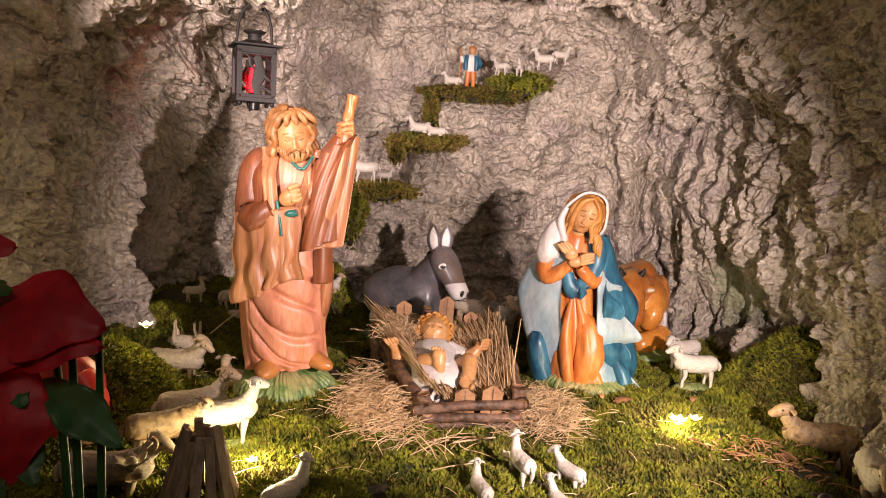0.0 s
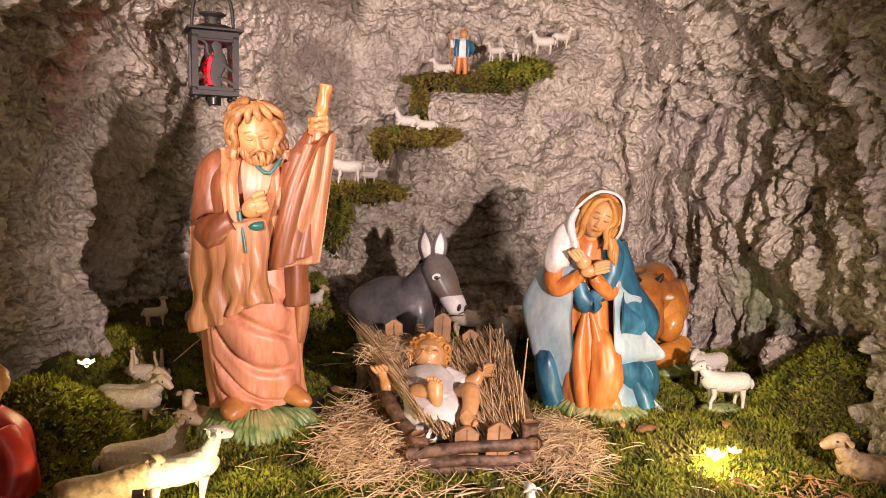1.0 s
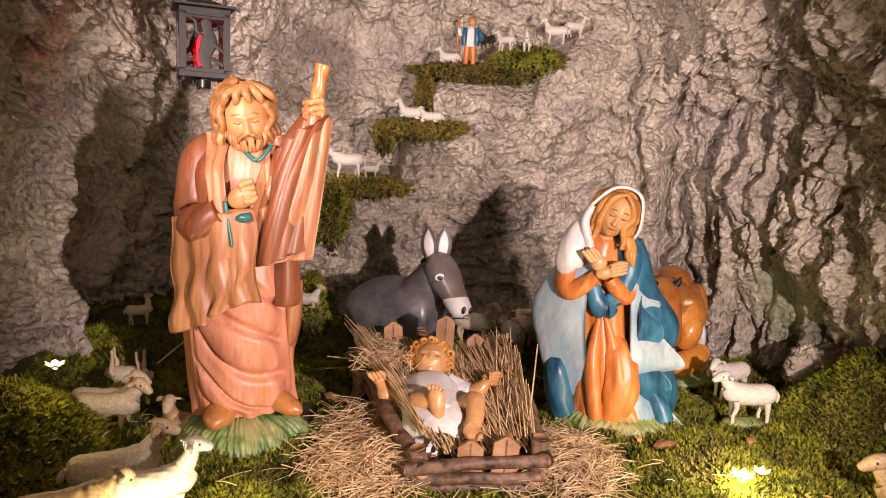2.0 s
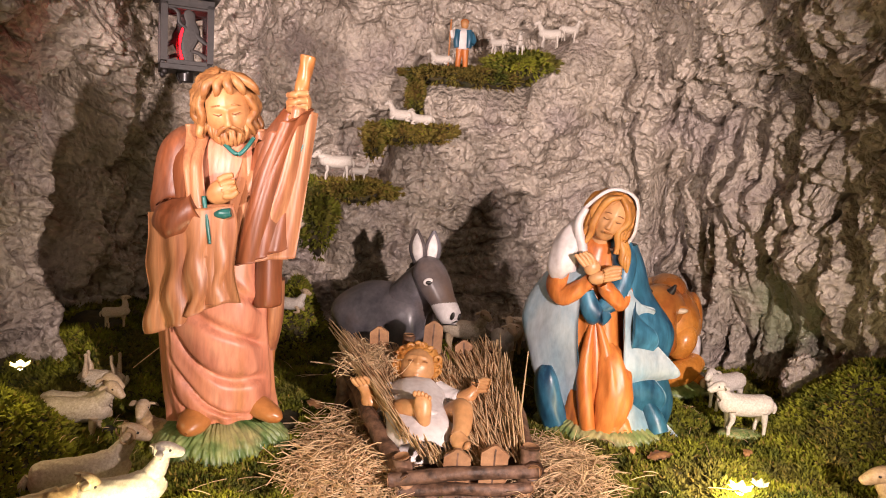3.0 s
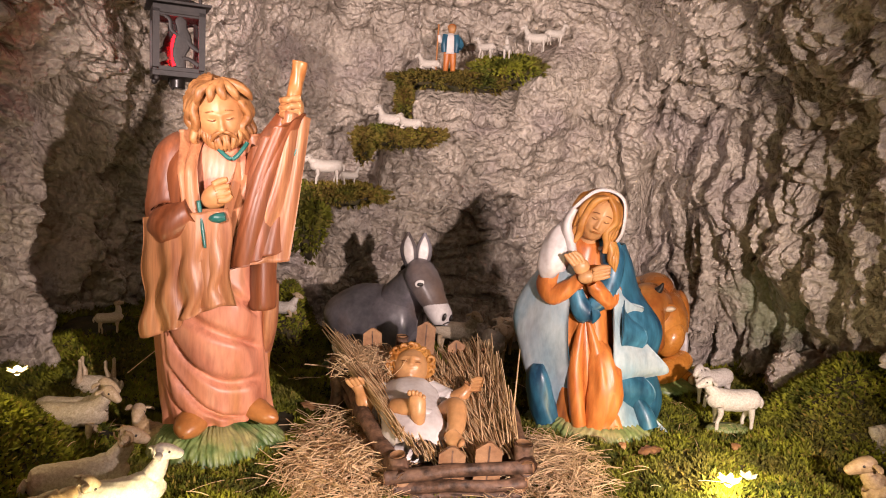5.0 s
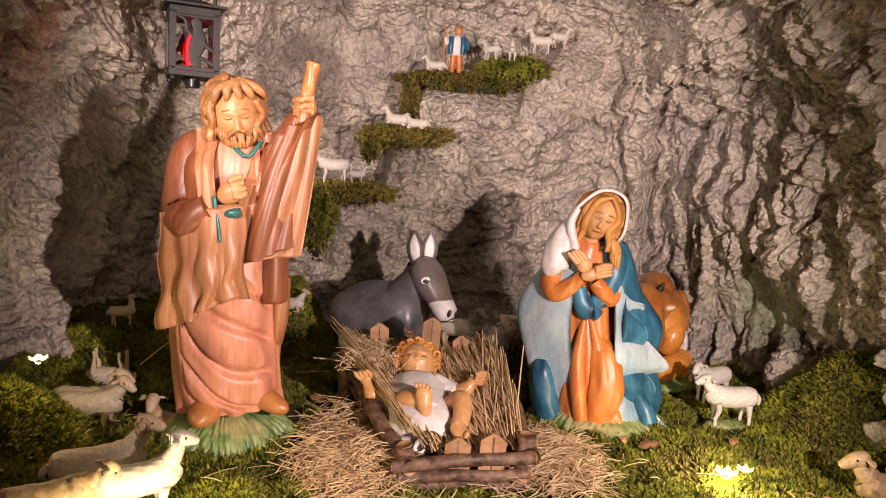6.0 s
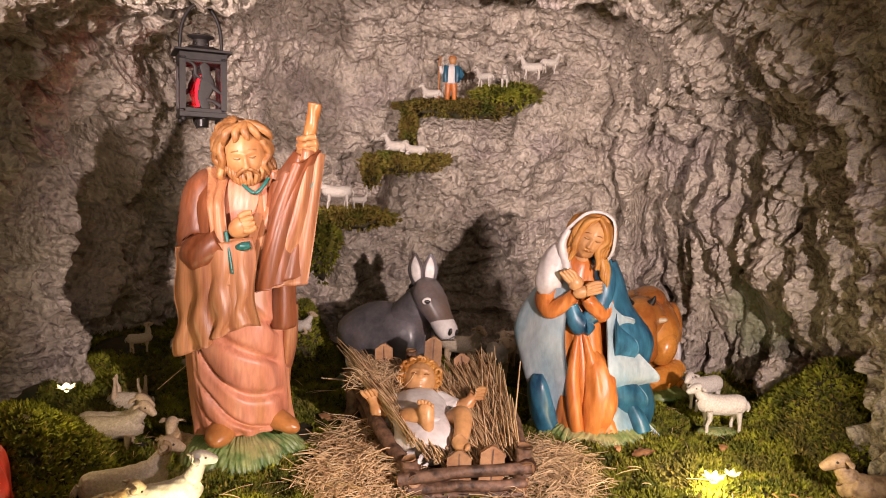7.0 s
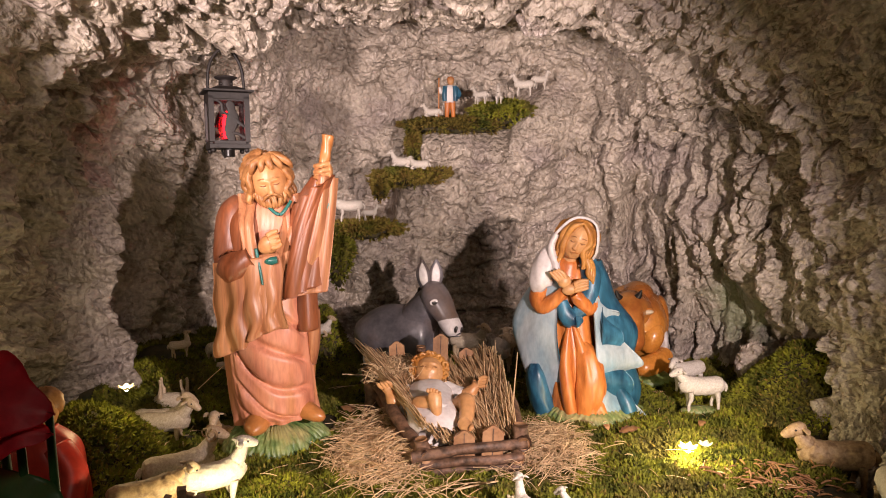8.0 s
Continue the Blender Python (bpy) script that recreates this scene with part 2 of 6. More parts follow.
def spline(keys, m):
    """m smooth values through the rows of keys."""
    k = np.asarray(keys, dtype=float)
    n = len(k)
    t = np.linspace(0, n - 1, m)
    i = np.clip(np.floor(t).astype(int), 0, n - 2)
    f = (t - i)[:, None]
    p0, p1, p2, p3 = k[np.clip(i - 1, 0, n - 1)], k[i], k[i + 1], k[np.clip(i + 2, 0, n - 1)]
    return 0.5 * (2 * p1 + (p2 - p0) * f + (2 * p0 - 5 * p1 + 4 * p2 - p3) * f ** 2 + (3 * p1 - p0 - 3 * p2 + p3) * f ** 3)


class Geo:
    """Gathers closed forms, each with a material, into one mesh."""

    def __init__(self):
        self.v, self.f, self.m, self.mats, self.n = [], [], [], [], 0

    def slot(self, mat):
        if mat not in self.mats:
            self.mats.append(mat)
        return self.mats.index(mat)

    def add(self, verts, faces, mat):
        s = self.slot(mat)
        self.v.append(np.asarray(verts, dtype=float))
        for f in faces:
            self.f.append([int(i) + self.n for i in f])
            self.m.append(s)
        self.n += len(verts)

    def tube(self, keys, mat, n=20, m=None, side=(1, 0, 0), fold=None):
        """A form along rows of x, y, z, half-width along side, half-depth across it; fold(angle, s) scales its outline."""
        m = m or max(8, 6 * len(keys))
        k = spline(keys, m)
        c, r = k[:, :3], np.maximum(k[:, 3:5], 0.0004)
        d = np.gradient(c, axis=0)
        d /= np.linalg.norm(d, axis=1)[:, None] + 1e-9
        a = np.array(side, dtype=float)[None, :] - d * (d @ np.array(side, dtype=float))[:, None]
        a /= np.linalg.norm(a, axis=1)[:, None] + 1e-9
        b = np.cross(d, a)
        ang = np.linspace(0, 2 * math.pi, n, endpoint=False)
        s = np.linspace(0, 1, m)
        sc = np.ones((m, n)) if fold is None else fold(ang[None, :], s[:, None]) * np.ones((m, n))
        p = c[:, None, :] + (r[:, :1] * np.cos(ang) * sc)[..., None] * a[:, None, :] + (r[:, 1:] * np.sin(ang) * sc)[..., None] * b[:, None, :]
        v = np.concatenate([p.reshape(-1, 3), c[:1], c[-1:]])
        f = [list(q) for q in grid_faces(m, n, True)]
        f += [[m * n, (j + 1) % n, j] for j in range(n)]
        f += [[m * n + 1, (m - 1) * n + j, (m - 1) * n + (j + 1) % n] for j in range(n)]
        self.add(v, [q[::-1] for q in f], mat)

    def ball(self, at, r, mat, rot=(0, 0, 0), nu=14, nv=20, bump=None):
        """An ellipsoid; bump(unit directions) scales it."""
        ph = np.linspace(0.02, math.pi - 0.02, nu)[:, None]
        th = np.linspace(0, 2 * math.pi, nv, endpoint=False)[None, :]
        d = np.stack([np.sin(ph) * np.cos(th), np.sin(ph) * np.sin(th), np.cos(ph) * np.ones_like(th)], -1)
        p = d * np.array(r)
        if bump is not None:
            p = p * bump(d)[..., None]
        turn = np.array(Euler([radians(x) for x in rot]).to_matrix())
        v = p.reshape(-1, 3) @ turn.T + np.array(at)
        f = [list(q) for q in grid_faces(nu, nv, True)]
        f.append(list(range(nv))[::-1])
        f.append([(nu - 1) * nv + j for j in range(nv)])
        self.add(v, f, mat)

    def cloth(self, fn, mat, inner=None, nu=30, nv=24, thick=0.004):
        """A sheet of cloth with thickness; fn(u, v) gives its points, inner the material of its underside."""
        u, v = np.meshgrid(np.linspace(0, 1, nu), np.linspace(0, 1, nv), indexing="ij")
        p = np.stack(fn(u, v), -1)
        nr = np.cross(np.gradient(p, axis=0), np.gradient(p, axis=1))
        nr /= np.linalg.norm(nr, axis=2)[..., None] + 1e-9
        q = p - nr * thick
        rim = [i * nv for i in range(nu)] + [(nu - 1) * nv + j for j in range(1, nv)]
        rim += [i * nv + nv - 1 for i in range(nu - 2, -1, -1)] + [j for j in range(nv - 2, 0, -1)]
        base = nu * nv
        g = grid_faces(nu, nv)
        self.add(np.concatenate([p.reshape(-1, 3), q.reshape(-1, 3)]), [], mat)
        start = self.n - 2 * base
        for faces, mt in ((g, mat), (g[:, ::-1] + base, inner or mat), ([[a, b, b + base, a + base] for a, b in zip(rim, rim[1:] + rim[:1])], inner or mat)):
            s = self.slot(mt)
            for f in faces:
                self.f.append([int(i) + start for i in f])
                self.m.append(s)

    def block(self, at, size, mat, rot=(0, 0, 0), taper=1.0):
        x, y, z = (s / 2 for s in size)
        b = min(x, y, z) * 0.18
        rows = [(-z, x - b, y - b), (-z + b, x, y), (z - b, x * taper, y * taper), (z, (x - b) * taper, (y - b) * taper)]
        v = [(sx * ax, sy * ay, h) for h, ax, ay in rows for sx, sy in ((-1, -1), (1, -1), (1, 1), (-1, 1))]
        f = [[0, 3, 2, 1], [12, 13, 14, 15]]
        f += [[4 * r + j, 4 * r + (j + 1) % 4, 4 * r + 4 + (j + 1) % 4, 4 * r + 4 + j] for r in range(3) for j in range(4)]
        turn = np.array(Euler([radians(a) for a in rot]).to_matrix())
        self.add(np.array(v) @ turn.T + np.array(at), f, mat)

    def turn(self, since, pivot, rot):
        """Turns all forms added since that count round a pivot."""
        t = np.array(Euler([radians(a) for a in rot]).to_matrix())
        for i in range(since, len(self.v)):
            self.v[i] = (self.v[i] - np.array(pivot)) @ t.T + np.array(pivot)

    def put(self, name, parent=None, smooth=True, at=None):
        ob = link_mesh(name, np.concatenate(self.v), self.f, self.mats, self.m, parent, smooth)
        if at is not None:
            ob.location = at
        return ob


def part(name, geo, parent, label="", smooth=True):
    ob = geo.put(name, parent, smooth)
    if label:
        ob["label"] = label
    return ob

# ---- the grotto ----
CENTRE = np.array((0.03, 1.35, 0.20))


def grotto_surface(az, el):
    """Points of the grotto's inside by azimuth (0: straight back) and elevation, in radians."""
    d = np.stack([np.sin(az) * np.cos(el), np.cos(az) * np.cos(el), np.sin(el)], -1)
    sy = np.where(d[..., 1] > 0, 1.0, 4.0)
    sx = np.where(d[..., 0] > 0, 0.80, 0.78)
    n = 2.7
    r = (np.abs(d[..., 0] / sx) ** n + np.abs(d[..., 1] / sy) ** n + np.abs(d[..., 2] / 0.70) ** n) ** (-1 / n)
    p = CENTRE + d * r[..., None]
    wide = 1 + 0.45 * np.clip(1.15 - p[..., 1], 0, 2)
    p[..., 0] = CENTRE[0] + (p[..., 0] - CENTRE[0]) * wide
    p[..., 2] = CENTRE[2] + (p[..., 2] - CENTRE[2]) * wide
    x, y, z = p[..., 0], p[..., 1], p[..., 2]
    right = sstep(0.36, 0.54, x + 0.10 * (z - 0.3)) * sstep(0.80, 0.62, z)
    left = sstep(-0.42, -0.60, x) * sstep(0.75, 0.6, z)
    warp = np.stack([fbm(p * 7, 3, 20), fbm(p * 7, 3, 30), fbm(p * 7, 3, 40)], -1)
    q = p + warp * 0.035
    fine = p + warp * 0.018 + 0.006 * np.stack([vnoise(p * 31, 23), vnoise(p * 31, 24), vnoise(p * 31, 25)], -1)
    flow = q * np.array((1, 1, 0.22))
    zone = sstep(-0.48, -0.36, x) * sstep(0.52, 0.40, x) * sstep(1.85, 2.0, y)
    soft = 1 - 0.45 * zone * sstep(0.36, 0.48, z) * sstep(0.10, 0.0, x)

    def plates(c, k, wide=2.4):
        """Rounded plates parted by sharp cracks: 0 in a crack, 1 on a plate."""
        return np.sqrt(np.clip(np.abs(vnoise(c, k)) * wide, 0.0004, 1))
    e = 0.055 * fbm(p * 2.6, 3, 1) * (1 - 0.85 * zone)
    e = e + 0.055 * (lumps(q * 6.5, 2) - 0.5) * (1 - 0.6 * zone - 0.5 * right) * (1 - 0.55 * sstep(0.55, 0.75, z))
    e = e + 0.030 * (lumps(q * 14, 3) - 0.5) * (1 - 0.5 * right - 0.2 * zone)
    e = e + 0.016 * (lumps(q * 30, 4) - 0.5) * soft
    e = e + 0.028 * (plates(fine * np.array((12, 12, 19)), 15) - 0.7) * (1 - 0.7 * right) * soft
    e = e + 0.018 * (plates(fine * np.array((27, 27, 40)), 16) - 0.7) * (1 - 0.4 * right)
    e = e + 0.0085 * (plates(fine * 66, 17) - 0.7) + 0.0030 * (plates(p * 130, 26, 1.6) - 0.7)
    e = e + 0.004 * fbm(q * 46, 3, 5)
    bark = plates(fine * np.array((21, 21, 2.8)), 18, 1.8)
    bark_b = plates(fine * np.array((44, 44, 9)), 19, 2.0)
    e = e + right * (0.085 * (bark - 0.72) + 0.034 * (bark_b - 0.7) + 0.040 * (lumps(flow * 15, 8) - 0.5))
    e = e + left * (0.050 * (lumps(flow * 9, 10) - 0.5) + 0.030 * (plates(fine * np.array((17, 17, 5)), 11) - 0.7))
    e = e - 0.135 * sstep(0.58, 0.73, z) * sstep(-0.50, -0.25, x) * sstep(0.58, 0.40, x) * sstep(1.75, 1.95, y)
    # the stepped outcrop that carries the three moss ledges
    edge = fbm(p * 11, 3, 14) * 0.03
    top = 0.395 + 0.125 * sstep(-0.155, -0.105, x + edge) + 0.135 * sstep(-0.075, -0.03, x + edge) + 0.06 * sstep(0.20, 0.27, x + edge)
    top = top + 0.5 * edge
    out = sstep(-0.36, -0.27, x + edge) * sstep(0.42, 0.26, x + edge) * sstep(1.8, 2.0, y)
    e = e + out * (0.15 * sstep(top + 0.02, top - 0.03, z) - 0.02) * (0.75 + 0.25 * sstep(0.10, 0.4, z))
    e = e - 0.10 * np.exp(-((x - 0.17) / 0.16) ** 2 - ((z - 0.20) / 0.13) ** 2) * sstep(1.9, 2.05, y)
    # knob above the woman, pit, dark cleft on one side, alcove with its arch on the other
    for cx, cz, w, h in ((0.33, 0.55, 0.045, 0.035), (0.235, 0.466, 0.016, -0.03), (0.45, 0.50, 0.03, 0.02), (0.72, 0.67, 0.05, -0.11), (0.63, 0.76, 0.10, 0.07), (0.70, 0.46, 0.05, 0.03)):
        e = e + h * np.exp(-(((x - cx) / w) ** 2 + ((z - cz) / w) ** 2)) * sstep(1.7, 1.85, y)
    al = np.sqrt(((y - 1.74) / 0.13) ** 2 + ((z - 0.36) / 0.25) ** 2)
    onl = sstep(-0.4, -0.5, x)
    e = e - onl * 0.075 * sstep(1.0, 0.75, al) + onl * 0.05 * np.exp(-((al - 1.15) / 0.12) ** 2) * sstep(0.2, 0.35, z)
    e = e + onl * 0.09 * np.exp(-((y - 1.70) / 0.05) ** 2) * sstep(0.5, 0.42, z)
    # smooth bare pocket low on one wall, and the boss that the lantern hangs from
    pk = np.exp(-(((y - 1.93) / 0.10) ** 2 + ((z - 0.17) / 0.085) ** 2) ** 2) * sstep(0.5, 0.6, x)
    e = e * (1 - 0.75 * pk) - 0.03 * pk
    boss = np.exp(-(((x + 0.40) / 0.07) ** 2 + ((y - 1.56) / 0.09) ** 2)) * sstep(0.6, 0.7, z)
    e = e + 0.05 * boss
    return p - d * e[..., None]


az = np.radians(np.concatenate([np.linspace(-168, -97, 60, endpoint=False), np.linspace(-97, 97, 960), np.linspace(97, 168, 61)[1:]]))
el = np.radians(np.concatenate([np.linspace(-25, -8, 30, endpoint=False), np.linspace(-8, 58, 440, endpoint=False), np.linspace(58, 88, 90)]))
AZ, EL = np.meshgrid(az, el, indexing="ij")
grotto_points = grotto_surface(AZ, EL)
grotto = link_mesh("wall_grotto", grotto_points.reshape(-1, 3), grid_faces(len(az), len(el)), [ROCK])
tagged(grotto, "lumpy grey brown painted rock wall of the grotto", "rock wall", kind="structure")

g = Geo()
g.block((0, -2.2, 1.0), (7, 0.15, 4), ROCK)
tagged(g.put("wall_chapel", smooth=False), "plain dim plaster wall facing the grotto", "wall", kind="structure")


# ---- the ground ----
def ground_height(x, y):
    p = np.stack([x, y, np.zeros_like(x)], -1)
    z = 0.010 * fbm(p * 9, 3, 60) - 0.006 + 0.016 * (lumps(p * 21, 61) - 0.45)
    z = z + 0.145 * np.exp(-(((x - 0.80) / 0.12) ** 2 + ((y - 1.62) / 0.13) ** 2) ** 1.3)
    z = z + 0.125 * np.exp(-(((x + 0.56) / 0.12) ** 2 + ((y - 1.27) / 0.15) ** 2))
    z = z + 0.10 * sstep(-0.40, -0.62, x) * sstep(1.5, 1.75, y)
    z = z + 0.09 * np.exp(-(((x + 0.29) / 0.06) ** 2 + ((y - 1.98) / 0.07) ** 2)) + 0.14 * np.exp(-(((x + 0.31) / 0.06) ** 2 + ((y - 2.09) / 0.08) ** 2))
    hollow = sstep(0.0, 0.06, x - 0.655 - 0.03 * (y - 1.05) / 0.3) * sstep(1.50, 1.42, y)
    z = z - 0.06 * hollow
    z = z - 0.05 * sstep(0.95, 0.8, y)
    return z


gx, gy = np.meshgrid(np.linspace(-1.35, 1.4, 320), np.linspace(-2.15, 2.6, 520), indexing="ij")
gz = ground_height(gx, gy)
gp = np.stack([gx, gy, gz + 0.004 * fbm(np.stack([gx, gy, gz], -1) * 45, 3, 70)], -1)
ground = link_mesh("ground", gp.reshape(-1, 3), grid_faces(320, 520), [EARTH])
tagged(ground, "dark damp earth floor under the moss", "ground", kind="structure")


def zat(x, y):
    return float(ground_height(np.array([x]), np.array([y]))[0])


def curl(k=9, amp=0.09, seed=0):
    """Wavy locks for the bump of a ball."""
    def fn(d):
        return 1 + amp * np.sin(k * d[..., 0] + 4 * np.sin(5 * d[..., 2] + seed)) * np.cos(k * 0.8 * d[..., 1] + seed + 3 * d[..., 2])
    return fn


def strands(k=30, amp=0.05, wave=2.2, seed=0.0):
    """Combed wavy hair falling from a crown: ridges along the meridians."""
    def fn(d):
        th = np.arctan2(d[..., 0], -d[..., 1])
        z = d[..., 2]
        w = th * k + wave * np.sin(5 * z + seed + 2 * th) + 1.3 * np.sin(11 * z - 3 * th)
        rim = (1 - z ** 2) ** 0.4
        return 1 + amp * rim * (np.abs(np.sin(w / 2)) - 0.6) + amp * 0.45 * rim * np.sin(w * 1.7 + 4 * z) + amp * 0.8 * np.sin(3 * th + 4 * z + seed)
    return fn


def face(nose=0.20, lips=1.0):
    """Relief of a face on a ball that looks along -y."""
    def fn(d):
        x, z = d[..., 0], d[..., 2]
        front = sstep(0.1, -0.5, d[..., 1])
        ax = np.abs(x)
        ridge = np.interp(z, (-0.24, -0.16, -0.10, 0.22, 0.34), (0.0, 0.95, 1.0, 0.38, 0.1))
        b = nose * np.exp(-(x / 0.11) ** 2) * ridge + 0.10 * nose / 0.2 * np.exp(-((ax - 0.10) / 0.07) ** 2 - ((z + 0.15) / 0.06) ** 2)
        b = b - 0.085 * np.exp(-((ax - 0.31) / 0.17) ** 2 - ((z - 0.13) / 0.10) ** 2)
        b = b + 0.060 * np.exp(-((ax - 0.32) / 0.12) ** 2 - ((z - 0.09) / 0.055) ** 2)
        b = b + 0.045 * np.exp(-((z - 0.30 + 0.3 * (ax - 0.3) ** 2) / 0.07) ** 2) * sstep(0.65, 0.4, ax)
        b = b + 0.04 * np.exp(-((ax - 0.42) / 0.2) ** 2 - ((z + 0.18) / 0.18) ** 2)
        b = b + lips * (0.075 * np.exp(-(x / 0.17) ** 2 - ((z + 0.375) / 0.035) ** 2) + 0.070 * np.exp(-(x / 0.14) ** 2 - ((z + 0.475) / 0.04) ** 2) - 0.03 * np.exp(-(x / 0.2) ** 2 - ((z + 0.425) / 0.018) ** 2))
        b = b + 0.07 * np.exp(-(x / 0.20) ** 2 - ((z + 0.70) / 0.13) ** 2)
        return 1 + front * b
    return fn


def grass_bump(d):
    th = np.arctan2(d[..., 1], d[..., 0])
    return 1 + 0.028 * np.sin(46 * th + 6 * np.sin(5 * th) + 7 * d[..., 2]) + 0.022 * np.sin(83 * th - 5 * np.sin(7 * th) - 11 * d[..., 2]) + 0.035 * np.sin(5 * th + 1)


def fingers(g, root, tip, spread, r=0.0042, mat=None, n=4):
    root, tip, spread = np.array(root), np.array(tip), np.array(spread)
    for i in range(n):
        o = spread * (i / (n - 1) - 0.5)
        mid = (root + tip) / 2 + o + (tip - root)[[1, 0, 2]] * 0.06
        g.tube([(*(root + o * 0.8), r, r), (*mid, r * 1.05, r), (*(tip + o * (1.0 - 0.1 * i)), r * 0.7, r * 0.7)], mat or SKIN, 8, 7)


# ---- the standing man with a staff ----
def standing_man():
    g = Geo()
    g.ball((-0.287, 1.44, 0.0), (0.099, 0.089, 0.054), GRASS_BASE, nu=30, nv=300, bump=grass_bump)
    g.tube([(-0.302, 1.42, 0.062, 0.018, 0.016), (-0.302, 1.39, 0.064, 0.023, 0.02), (-0.304, 1.362, 0.058, 0.021, 0.016), (-0.304, 1.347, 0.054, 0.010, 0.008), (-0.304, 1.343, 0.053, 0.001, 0.001)], SHOE, 16)
    g.tube([(-0.245, 1.42, 0.075, 0.018, 0.016), (-0.222, 1.405, 0.076, 0.018, 0.017), (-0.198, 1.392, 0.070, 0.015, 0.013), (-0.187, 1.386, 0.067, 0.007, 0.007), (-0.184, 1.384, 0.066, 0.001, 0.001)], SHOE, 16, side=(0, 1, 0))

    def folds(a, s):
        t = (a % (2 * math.pi)) - 4.85
        low = (1 - s) ** 0.6
        win = sstep(-1.0, -0.45, t) * sstep(1.25, 0.75, t) * sstep(0.02, 0.09, s) * sstep(0.56, 0.40, s)
        v = 0.03 * np.sin(9 * a + 3 * np.sin(4 * s)) * low - 0.07 * low * np.exp(-(np.sin(4.5 * a + 2.2 * s) / 0.22) ** 2) * sstep(0.55, 0.35, s) * (1 - win)
        ph = s * 50 + 7.0 * t - 3.0 * t * t + 1.2 * np.sin(3 * t + 9 * s)
        swag = 0.03 * win - 0.17 * win * np.exp(-(np.sin(ph / 2) / 0.34) ** 2) + 0.03 * win * np.sin(ph * 0.5 + 1.3 * t)
        knee = 0.20 * np.exp(-((t - 0.30) / 0.50) ** 2 - ((s - 0.40) / 0.12) ** 2)
        hem = 0.05 * np.sin(14 * a) * sstep(0.14, 0.0, s)
        return 1 + v + swag + knee + hem
    g.tube([(-0.283, 1.432, 0.056, 0.077, 0.060), (-0.286, 1.432, 0.085, 0.079, 0.064), (-0.291, 1.432, 0.14, 0.080, 0.064), (-0.295, 1.430, 0.20, 0.080, 0.062),
            (-0.295, 1.430, 0.27, 0.078, 0.060), (-0.292, 1.430, 0.34, 0.078, 0.056), (-0.290, 1.428, 0.41, 0.080, 0.052), (-0.285, 1.425, 0.445, 0.068, 0.046), (-0.281, 1.418, 0.472, 0.030, 0.030)],
           ROBE, 128, 150, fold=folds)
    g.tube([(-0.279, 1.412, 0.445, 0.022, 0.022), (-0.278, 1.405, 0.48, 0.020, 0.020)], SKIN, 16)

    # brown cloak hanging over one side, with its tan under-layer and lapels
    def cloak(u, v):
        a = np.radians(-108 - 165 * u)
        z = 0.458 - v * (0.458 - (0.175 + 0.045 * (1 - u) ** 2 + 0.01 * np.sin(9 * u)))
        rx = 0.066 + 0.016 * v + 0.006 * sstep(0.0, 0.25, v) * np.sin(math.pi * v) - 0.022 * sstep(0.13, 0.0, v)
        w = 1 + 0.035 * np.sin(20 * u + 3 * v) * v
        return -0.294 + rx * w * np.cos(a), 1.43 + (0.068 - 0.014 * sstep(0.2, 0, v)) * w * np.sin(a), z
    g.cloth(cloak, CLOAK, LINING, 60, 50, 0.005)

    def under(u, v):
        a = np.radians(-128 - 140 * u)
        z = 0.27 - v * (0.27 - (0.062 + 0.05 * u * (1 - u) + 0.07 * (1 - u) ** 3))
        rx = 0.080 + 0.004 * np.sin(math.pi * v) - 0.018 * v ** 2
        w = 1 + 0.03 * np.sin(16 * u + 4 * v)
        return -0.291 + rx * w * np.cos(a), 1.432 + 0.066 * w * np.sin(a), z
    g.cloth(under, LINING, CLOAK, 40, 40, 0.004)

    def lapel(u, v):
        x = -0.328 + 0.030 * u + 0.026 * v + 0.005 * np.sin(4 * v + 3 * u)
        z = 0.472 - v * (0.472 - 0.292 - 0.006 * u) + 0.004 * u
        y = 1.392 - 0.040 * sstep(0, 0.35, v) - 0.004 * np.cos(9 * u) - 0.004 * v
        return x, y, z
    g.cloth(lapel, CLOAK, LINING, 20, 50, 0.005)

    def lapel_b(u, v):
        x = -0.252 + 0.030 * u + 0.012 * np.sin(5 * v) * (1 - v) - 0.014 * v
        z = 0.468 - v * 0.165 + 0.005 * u
        y = 1.390 - 0.026 * sstep(0, 0.5, v) + 0.012 * u - 0.004 * np.cos(8 * u)
        return x, y, z
    g.cloth(lapel_b, CLOAK, LINING, 20, 40, 0.005)

    def sleeve_drape(u, v):
        x = -0.368 + 0.112 * u ** 0.9 + 0.006 * np.sin(12 * v + 8 * u) * v
        top = 0.352 + 0.018 * u
        bottom = 0.183 + 0.058 * u
        z = top - v * (top - bottom)
        y = 1.395 - 0.055 * np.sin(math.pi * (0.12 + 0.62 * u)) - 0.005 * np.sin(22 * u) * (0.3 + v)
        return x, y, z
    g.cloth(sleeve_drape, CLOAK, LINING, 50, 40, 0.005)

    def tan_edge(u, v):
        x = -0.315 + 0.066 * u + 0.012 * v * u + 0.004 * np.sin(7 * v)
        top = 0.366 + 0.006 * u
        z = top - v * (top - (0.232 + 0.008 * u))
        y = 1.342 - 0.003 * np.sin(14 * u) * (0.3 + v) + 0.010 * u ** 2 + 0.012 * (1 - u) ** 3
        return x, y, z
    g.cloth(tan_edge, CLOAK, LINING, 24, 30, 0.004)
